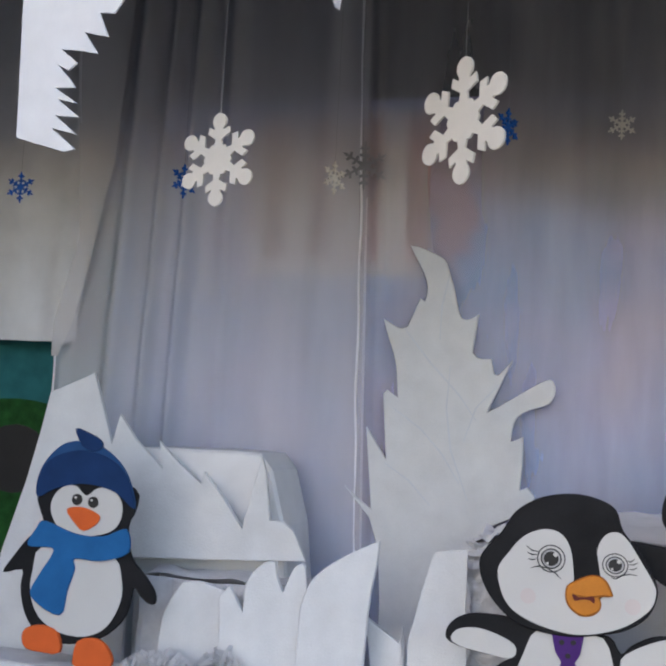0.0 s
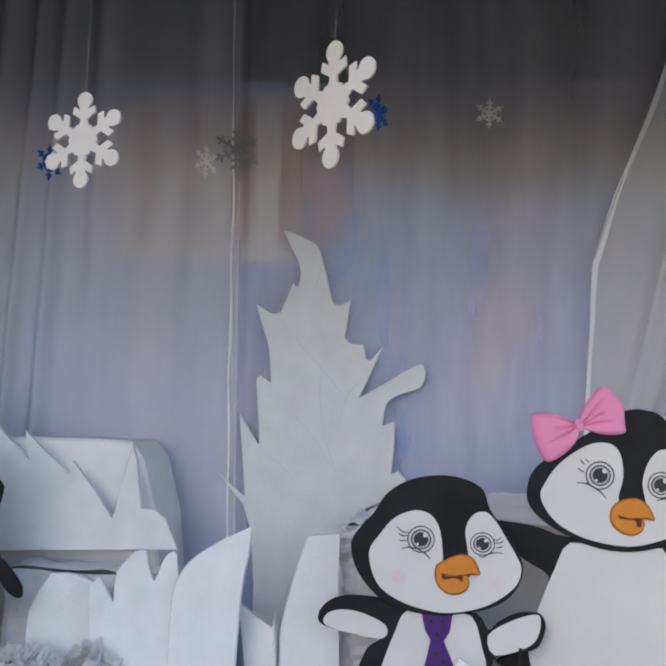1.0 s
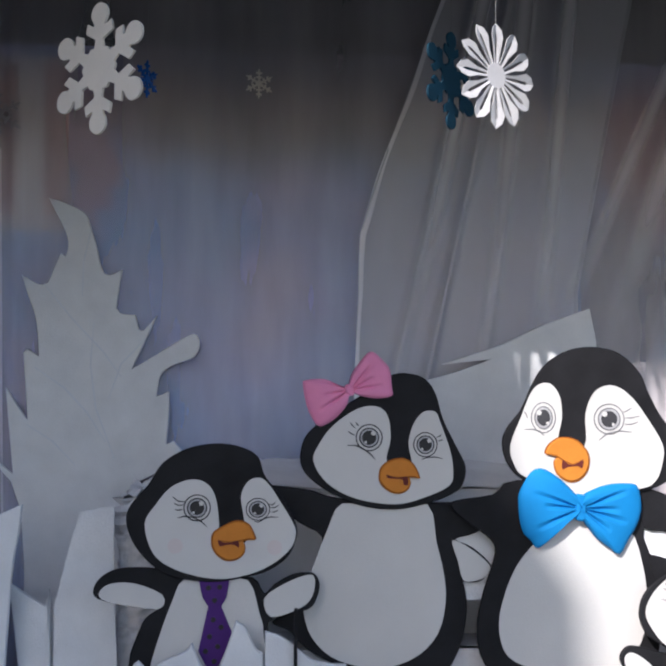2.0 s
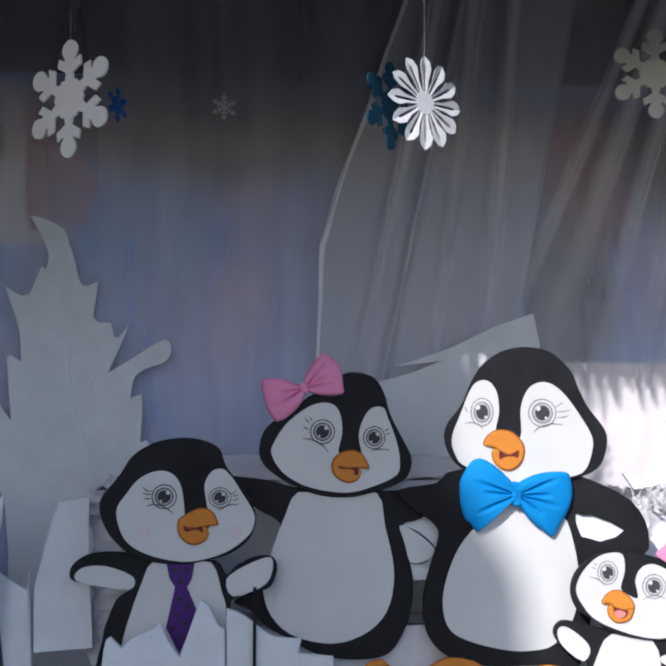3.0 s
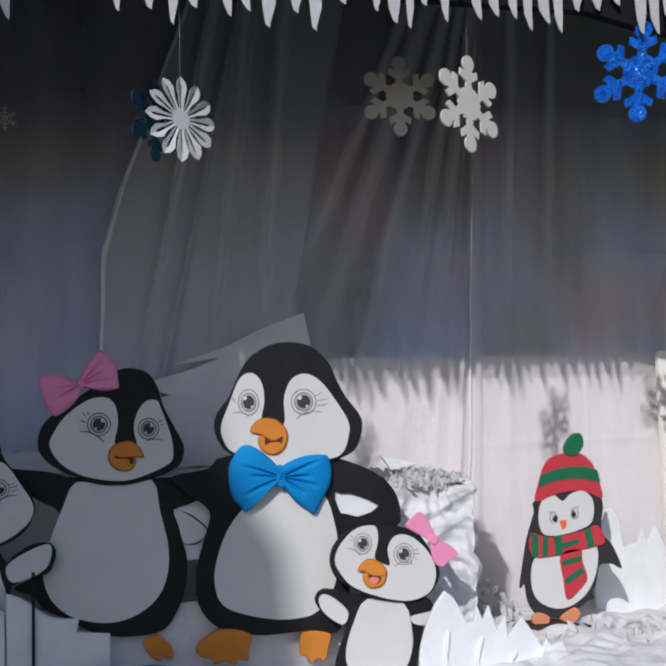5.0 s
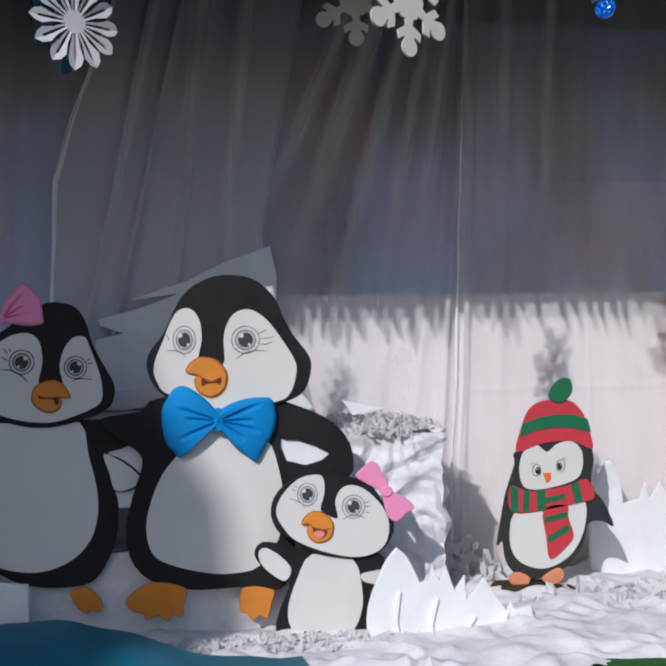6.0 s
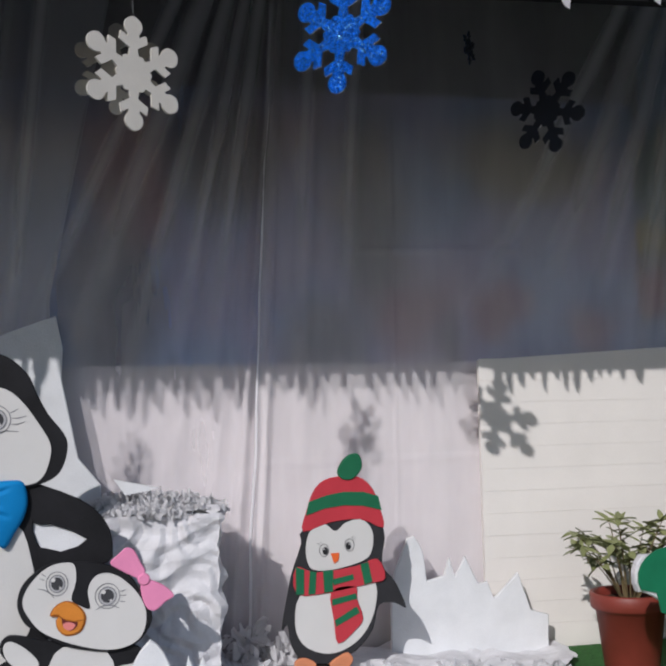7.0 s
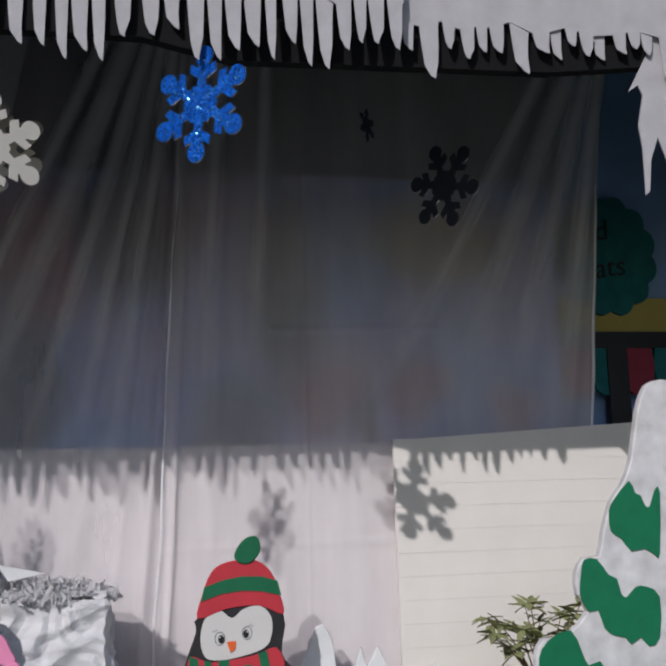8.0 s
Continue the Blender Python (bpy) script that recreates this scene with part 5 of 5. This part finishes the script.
fluff("paper_shreds", -1.14, 2.46, 0.255, 0.15, 0.08, 0.1, 800, 5, "torn white paper shreds heaped beside the penguin in the blue hat", size=0.02)
fluff("paper_shreds", -0.95, 2.5, 0.25, 0.09, 0.02, 0.12, 110, 6, "torn white paper stuck on the ice mound")
fluff("paper_shreds", 2.16, 3.02, 0.0, 0.2, 0.14, 0.2, 260, 7, "heap of torn white paper beside the block")
fluff("paper_shreds", 2.75, 2.6, 0.03, 0.5, 0.22, 0.05, 130, 8, "torn white paper strewn as snow", size=0.05)
fluff("paper_shreds", 1.3, 2.3, 0.02, 0.55, 0.12, 0.035, 700, 9, "torn white paper at the penguins' feet", size=0.014)
foot_z = min(p[1] for p in [(0.075, 0.303), (-0.091, 0.318), (0.122, 0.275)])
block("snow_bank", -1.8, -1.0, 2.434, 2.6, foot_z - 0.004, 0.004, 51.0, "low white paper bank under the penguin in the blue hat", 0.08)
rail = thing("stake", "thin black stake beside the small penguin", "stake", (0.33, 2.37, 0))
bm = bmesh.new()
box(bm, (-0.005, -0.006, 0), (0.005, 0.006, 0.46))
part("rod", bm, FELT, rail)

plinth = thing("wooden_block", "dark brown wooden block under the penguin in the striped hat", "block", (2.37, 2.74, 0))
part("body", slab(bmesh.new(), [(-0.16, 0.0), (0.15, 0.0), (0.14, 0.062), (0.02, 0.076), (-0.13, 0.078), (-0.165, 0.05)], -0.03, 0.1, 0.004), SOIL, plinth)

# the teal sheet that stands for the sea
bm, g = bmesh.new(), []
for j in range(15):
    row = []
    for i in range(121):
        x, v = -2.5 + 3.9 * i / 120, j / 14
        crest = 0.035 + 0.16 * math.exp(-((x - 0.62) / 0.42) ** 2) + 0.25 * math.exp(-((x + 1.95) / 0.35) ** 2) + 0.012 * noise.noise((x * 6, 0, 1))
        y = 1.6 + 0.5 * v + 0.03 * noise.noise((x * 3, v, 4))
        row.append(bm.verts.new((x, y, max(0.012, crest * math.sin(v * math.pi / 2) + 0.008 * noise.noise((x * 9, y * 9, 2))))))
    g.append(row)
for j in range(14):
    for i in range(120):
        bm.faces.new((g[j][i], g[j][i + 1], g[j + 1][i + 1], g[j + 1][i])).smooth = True
tagged(part("sea_sheet", bm, SEA), "teal sheet laid in waves as the sea", "sheet")


# ---- hanging snowflakes ----
def flake_outline(r, lobes):
    half = [(0.31, 0.165), (0.31, 0.1), (0.44, 0.075), (0.56, 0.28), (0.71, 0.25), (0.64, 0.115), (0.69, 0.11), (0.74, 0.15), (0.8, 0.172), (0.87, 0.172), (0.93, 0.14), (0.975, 0.09), (1.0, 0.03)] if lobes else \
           [(0.16, 0.09), (0.34, 0.045), (0.38, 0.2), (0.48, 0.2), (0.46, 0.045), (0.6, 0.045), (0.68, 0.2), (0.79, 0.17), (0.73, 0.045), (0.86, 0.06), (1.0, 0.0)]
    pts = []
    for k in range(6):
        a = radians(90 + 60 * k)
        c, s = math.cos(a), math.sin(a)
        for d, w in [(d, -w) for d, w in half] + [(d, w) for d, w in reversed(half) if w > 0]:
            pts.append((r * (c * d - s * w), r * (s * d + c * w)))
    return pts


def snowflake(at, r, yaw, mats, label, style="lobed", top=3.1, tilt=0):
    ob = thing("snowflake", label, "snowflake", at, "hanging snowflakes", turn=yaw)
    ob.rotation_euler[1] = radians(tilt)
    front, back = mats
    if style == "rosette":
        part("hub", slab(bmesh.new(), oval(0, 0, r * 0.24, n=24), -0.003, 0.003), front, ob)
        for k in range(12):
            a = radians(30 * k)
            c, s = math.cos(a), math.sin(a)
            bm = bmesh.new()
            # each petal is a folded strip: two arms round a slit, one arm bent forward
            for side in (-1, 1):
                q = [(0.2, 0.012), (0.5, 0.03), (0.78, 0.03), (0.84, 0.0), (1.0, 0.0), (0.9, 0.12), (0.74, 0.165), (0.5, 0.085), (0.2, 0.05)]
                ring = [[bm.verts.new((r * (c * d - s * w * side), y - (0.25 if side > 0 else 0.1) * r * w * 1.6, r * (s * d + c * w * side))) for d, w in q] for y in (-0.001, 0.001)]
                for i in range(len(q)):
                    j = (i + 1) % len(q)
                    bm.faces.new((ring[0][i], ring[0][j], ring[1][j], ring[1][i]))
                bmesh.ops.triangulate(bm, faces=[bm.faces.new(ring[0]), bm.faces.new(list(reversed(ring[1])))])
            bmesh.ops.recalc_face_normals(bm, faces=bm.faces)
            part("petal", bm, front, ob)
    else:
        pts = flake_outline(r, style == "lobed")
        board("star", pts, -0.003, 0.0, front, ob)
        board("backing", pts, 0.0005, 0.003, back, ob)
    if front == GLITTER_BLUE:
        rg = random.Random(3)
        bm = bmesh.new()
        while len(bm.faces) < 420:
            d, w, k = rg.uniform(0, 0.95), rg.uniform(-0.08, 0.08), rg.randrange(6)
            a = radians(90 + 60 * k)
            c = Vector((r * (math.cos(a) * d - math.sin(a) * w), -0.0042, r * (math.sin(a) * d + math.cos(a) * w)))
            m = Matrix.Translation(c) @ Euler((rg.gauss(0, 0.5), rg.uniform(0, 6), rg.gauss(0, 0.5))).to_matrix().to_4x4()
            q = rg.uniform(0.0008, 0.002)
            bm.faces.new([bm.verts.new(m @ Vector((u, 0, v))) for u, v in ((-q, -q), (q, -q), (q, q), (-q, q))])
        tagged(part("glitter", bm, SPARKLE, ob, "loose blue glitter"), kind="stuff")
    bm = bmesh.new()
    box(bm, (-0.0004, -0.0004, r * 0.97), (0.0004, 0.0004, top - at[2]))
    th = part("thread", bm, THREAD, ob)
    th.rotation_euler[1] = -radians(tilt)
    return ob


(ax, az), (cx1, cz1) = [(-0.826, 1.76)][0], [(-0.182, 1.851)][0]
snowflake((ax, 1.9, az), 0.125, -14, (CREAM_CARD, CREAM_CARD), "large cream lobed snowflake cut from board")
snowflake((cx1, 1.9, cz1), 0.162, -38, (CREAM_CARD, CREAM_CARD), "large cream lobed snowflake cut from board")
for (x, z), y, r, yaw, mats, style, label in [
        ((0.78, 1.845), 1.84, 0.131, 32, (ROSETTE, ROSETTE), "rosette", "white paper rosette snowflake"),
        ([(0.729, 1.926)][0], 2.15, 0.135, 48, (TEAL_FLAKE, TEAL_FLAKE), "lobed", "dark teal card snowflake"),
        ([(1.658, 2.132)][0], 2.4, 0.152, -6, (CREAM_CARD, CREAM_CARD), "lobed", "cream lobed snowflake hanging in the shade"),
        ((1.698, 1.93), 1.82, 0.158, 29, (CREAM_CARD, CREAM_CARD), "lobed", "cream lobed snowflake lit by the sun"),
        ((2.258, 2.034), 1.72, 0.165, -42, (GLITTER_BLUE, SILVER), "lobed", "hanging snowflake of blue glitter board"),
        ((3.2, 2.08), 2.5, 0.164, -58, (DARK_FLAKE, SILVER), "lobed", "dark snowflake with shiny foil"),
        ([(-1.842, 1.859)][0], 2.6, 0.056, 8, (FLAKE_BLUE, FLAKE_BLUE), "fine", "small blue felt snowflake"),
        ([(-1.222, 1.875)][0], 2.6, 0.06, 66, (FLAKE_BLUE, FLAKE_BLUE), "fine", "small blue felt snowflake"),
        ([(-0.14, 2.04)][0], 2.6, 0.06, 60, (FLAKE_BLUE, FLAKE_BLUE), "fine", "small blue felt snowflake"),
        ([(-0.722, 1.906)][0], 2.7, 0.058, 60, (CREAM_CARD, CREAM_CARD), "fine", "small white card snowflake on a thread"),
        ([(-0.716, 2.05)][0], 3.1, 0.095, 15, (SMOKE, SMOKE), "fine", "thin grey snowflake close to the cloth"),
        ([(0.208, 2.171)][0], 3.05, 0.055, 10, (CREAM_CARD, CREAM_CARD), "fine", "small white snowflake close to the cloth"),
        ([(2.945, 2.339)][0], 2.6, 0.065, 50, (DARK_FLAKE, NAVY), "fine", "small dark blue snowflake")]:
    snowflake((x, y, z), r, yaw, mats, label, style, tilt=7 if "glitter" in label else (-14 if "foil" in label else 0))


# ---- the cutout tree, the potted plant and the sign ----
tree = thing("tree_cutout", "green and white snowy tree cut from thick board", "tree cutout", (3.86, 2.25, 0))


def mirrored(pts):
    return pts + [(-x, z) for x, z in reversed(pts)]


upper = [(-0.01, 1.329), (-0.059, 1.312), (-0.099, 1.226), (-0.136, 1.062), (-0.176, 0.978), (-0.221, 0.921), (-0.256, 0.828), (-0.277, 0.75), (-0.331, 0.746), (-0.362, 0.696), (-0.361, 0.629), (-0.33, 0.574), (-0.418, 0.499)]
lower = [(-0.49, 0.497), (-0.519, 0.438), (-0.508, 0.376), (-0.453, 0.359)]
board("back", smooth(mirrored(upper + lower + [(-0.2, 0.16), (-0.2, 0.0)]), 2), 0, 0.03, GLITTER_WHITE, tree, edge=0.004)
for pts in ([(-0.154, 0.989), (-0.218, 0.921), (-0.233, 0.883), (-0.23, 0.827), (-0.196, 0.802), (-0.164, 0.761), (-0.117, 0.768), (-0.081, 0.745), (-0.064, 0.75)] + [(-0.045, 0.949), (-0.062, 0.958), (-0.083, 0.906), (-0.102, 0.906), (-0.117, 0.942), (-0.135, 0.949)],
            [(-0.289, 0.74), (-0.333, 0.739), (-0.346, 0.696), (-0.355, 0.63), (-0.329, 0.575), (-0.296, 0.579), (-0.277, 0.519), (-0.244, 0.496), (-0.209, 0.489), (-0.19, 0.466), (-0.155, 0.486), (-0.128, 0.456), (-0.089, 0.482)] + [(-0.077, 0.61), (-0.121, 0.645), (-0.159, 0.645), (-0.192, 0.614), (-0.213, 0.628), (-0.224, 0.675), (-0.253, 0.689)],
            [(-0.397, 0.521), (-0.476, 0.491), (-0.509, 0.439), (-0.502, 0.384), (-0.445, 0.371), (-0.431, 0.306), (-0.39, 0.289), (-0.363, 0.233), (-0.302, 0.215), (-0.241, 0.204)] + [(-0.228, 0.387), (-0.275, 0.377), (-0.303, 0.419), (-0.343, 0.408), (-0.363, 0.45)]):
    pts = smooth(pts, 2)
    board("bough", pts, -0.006, 0.002, TREE_GREEN, tree, "green painted bough")
    board("bough", [(-x, z) for x, z in pts], -0.006, 0.002, TREE_GREEN, tree, "green painted bough")

plant = thing("potted_plant", "leafy green plant in a terracotta-coloured pot", "potted plant", (3.56, 2.72, 0.0))
bm = bmesh.new()
prof = [(0.0, 0.0), (0.098, 0.0), (0.102, 0.01), (0.128, 0.225), (0.142, 0.23), (0.147, 0.238), (0.149, 0.285), (0.143, 0.292), (0.134, 0.288), (0.13, 0.25)]
rings = [[bm.verts.new((r * math.cos(a), r * math.sin(a), z)) for a in (2 * math.pi * k / 40 for k in range(40))] for r, z in prof[1:]]
for r, q in zip(rings, rings[1:]):
    for k in range(40):
        bm.faces.new((r[k], r[(k + 1) % 40], q[(k + 1) % 40], q[k])).smooth = True
bm.faces.new(list(reversed(rings[0])))
part("pot", bm, CLAY, plant, "terracotta-coloured plastic pot")
bm = bmesh.new()
vs = [[bm.verts.new((0.131 * q * math.cos(a), 0.131 * q * math.sin(a), 0.26 + 0.012 * noise.noise((a * 3, q * 4, 1)))) for a in (2 * math.pi * k / 28 for k in range(28))] for q in (1, 0.7, 0.4, 0.1)]
for r, q in zip(vs, vs[1:]):
    for k in range(28):
        bm.faces.new((r[k], r[(k + 1) % 28], q[(k + 1) % 28], q[k]))
bm.faces.new(vs[-1])
part("soil", bm, SOIL, plant)
bm = bmesh.new()
lf = []
for u in range(7):
    w = 0.17 * math.sin(math.pi * (u / 6) ** 0.8)
    lf.append([bm.verts.new((u / 6, w * s, -0.18 * (u / 6) ** 2 + 0.06 * abs(s))) for s in (-1, 0, 1)])
for a, b in zip(lf, lf[1:]):
    for k in (0, 1):
        bm.faces.new((a[k], b[k], b[k + 1], a[k + 1])).smooth = True
bmesh.ops.remove_doubles(bm, verts=bm.verts, dist=0.0005)
first = part("leaf", bm, LEAF, plant)
leaf_mesh, used = first.data, False
rnd = random.Random(12)
for k in range(25):
    a = 2.4 * k + rnd.uniform(-0.3, 0.3)
    out, high = rnd.uniform(0.08, 0.24), rnd.uniform(0.42, 0.63)
    p0, p2 = Vector((0.03 * math.cos(a), 0.03 * math.sin(a), 0.26)), Vector((out * math.cos(a), out * math.sin(a) * 0.7, high - out * 0.4))
    p1 = (p0 + p2) / 2 + Vector((0, 0, 0.05))
    bm = bmesh.new()
    prev = None
    for i in range(7):
        t = i / 6
        p = p0 * (1 - t) ** 2 + p1 * 2 * t * (1 - t) + p2 * t * t
        ring = [bm.verts.new(p + Vector((math.cos(q), math.sin(q), 0)) * (0.004 - 0.0022 * t)) for q in (0, 1.57, 3.14, 4.71)]
        if prev:
            for j in range(4):
                bm.faces.new((prev[j], prev[(j + 1) % 4], ring[(j + 1) % 4], ring[j]))
        prev = ring
    part("stem", bm, STEM, plant)
    for j in range(10):
        t = 1.0 if j < 6 else rnd.uniform(0.5, 0.95)
        p = p0 * (1 - t) ** 2 + p1 * 2 * t * (1 - t) + p2 * t * t
        lo = first if not used else new("leaf", leaf_mesh)
        used = True
        lo.parent = plant
        s = rnd.uniform(0.05, 0.09)
        lo.matrix_local = Matrix.LocRotScale(p, Euler((rnd.uniform(-0.5, 0.5), rnd.uniform(-0.75, 0.35), 1.05 * j + a + rnd.uniform(-0.3, 0.3))), Vector((s, s * rnd.uniform(0.8, 1.2), s)))

sign = thing("wall_sign", "teal cloud-shaped sign with black letters on the wall", "sign", (0, 3.46, 0))
(sx, sz), (sx2, sz2) = [(4.312, 2.078), (4.287, 1.781)]
sr = abs(sz - sz2)
board("plate", [(sx + (sr * 0.9 + sr * 0.1 * abs(math.sin(6 * a))) * math.cos(a) * 0.85, sz + (sr * 0.9 + sr * 0.1 * abs(math.sin(6 * a))) * math.sin(a)) for a in (2 * math.pi * k / 84 for k in range(84))], 0, 0.02, MURAL_TEAL, sign)
for text, (tx, tz), size in (("d", [(4.249, 2.148)][0], 0.14), ("ats", [(4.238, 1.964)][0], 0.14)):
    cu = bpy.data.curves.new("letters", "FONT")
    cu.body, cu.size, cu.extrude, cu.shear = text, size, 0.002, 0.15
    cu.materials.append(INK)
    lt = new("letters", cu)
    lt.parent = sign
    lt.matrix_local = pose(tx, -0.003, tz, 90, -8, 0)
(bx0, bz0), (bx1, bz1), (bx2, bz2), (bx3, bz3) = [(4.17, 1.7), (4.727, 1.624), (4.174, 1.411), (4.289, 1.292)]
bench = thing("bench", "black-framed bench with maroon and teal slats by the wall", "bench", (0, 3.4, 0))
part("rail", box(bmesh.new(), (bx0 - 0.5, 0, bz1), (bx1 + 0.8, 0.05, bz0)), INK, bench)
for k, m in enumerate((MAROON, MURAL_TEAL, MAROON, MURAL_TEAL, MAROON)):
    x = bx2 + (k - 1) * 0.155
    board("slat", smooth([(x, bz1), (x + 0.14, bz1), (x + 0.14, bz2 + 0.05), (x + 0.11, bz2), (x + 0.03, bz2), (x, bz2 + 0.05)], 2), 0.01, 0.03, m, bench, edge=0.004)
for x in (bx3, bx3 + 0.9):
    part("leg", box(bmesh.new(), (x - 0.05, 0.0, 0), (x + 0.05, 0.05, bz1)), INK, bench)
(yx0, yz0), (yx1, yz1) = [(4.027, 1.877), (4.888, 1.705)]
part("yellow_band", box(bmesh.new(), (yx0, 3.485, yz1), (yx1 + 0.8, 3.5, yz0)), MURAL_YELLOW, wall_back, "yellow painted band")

# ---- the side with its cloth and mural ----
cloth("side_cloth", -3.4, -2.0, 1.37, 3.1, 3.36, PAPER, "pale cloth hanging at the side of the display", [(-2.3, -2.25, 0.08, 0.02, -1), (-2.1, -2.0, 0.05, 0.03, -1)], line((0, -3.4), (1, -3.4)), line((0, -2.0), (1, -1.9)), nx=50, seed=13)
bm = slab(bmesh.new(), smooth([(-3.6, 0.0), (-1.9, 0.0), (-1.9, 1.02), (-2.15, 1.1), (-2.4, 1.12), (-2.8, 1.05), (-3.6, 1.1)], 4), 3.485, 3.5)
part("hill", bm, MURAL_GREEN, wall_back, "painted green hill")
# stands for a painted creature, reduced to a plain dark oval
part("creature", slab(bmesh.new(), oval(-2.32, 0.86, 0.17, 0.15), 3.478, 3.486), INK, wall_back, "painted dark round creature, its eyes left out")
bm = box(bmesh.new(), (-3.6, 3.49, 0.0), (-1.9, 3.4985, 2.0))
part("dusk", bm, MURAL_TEAL, wall_back, "painted dark teal sky")
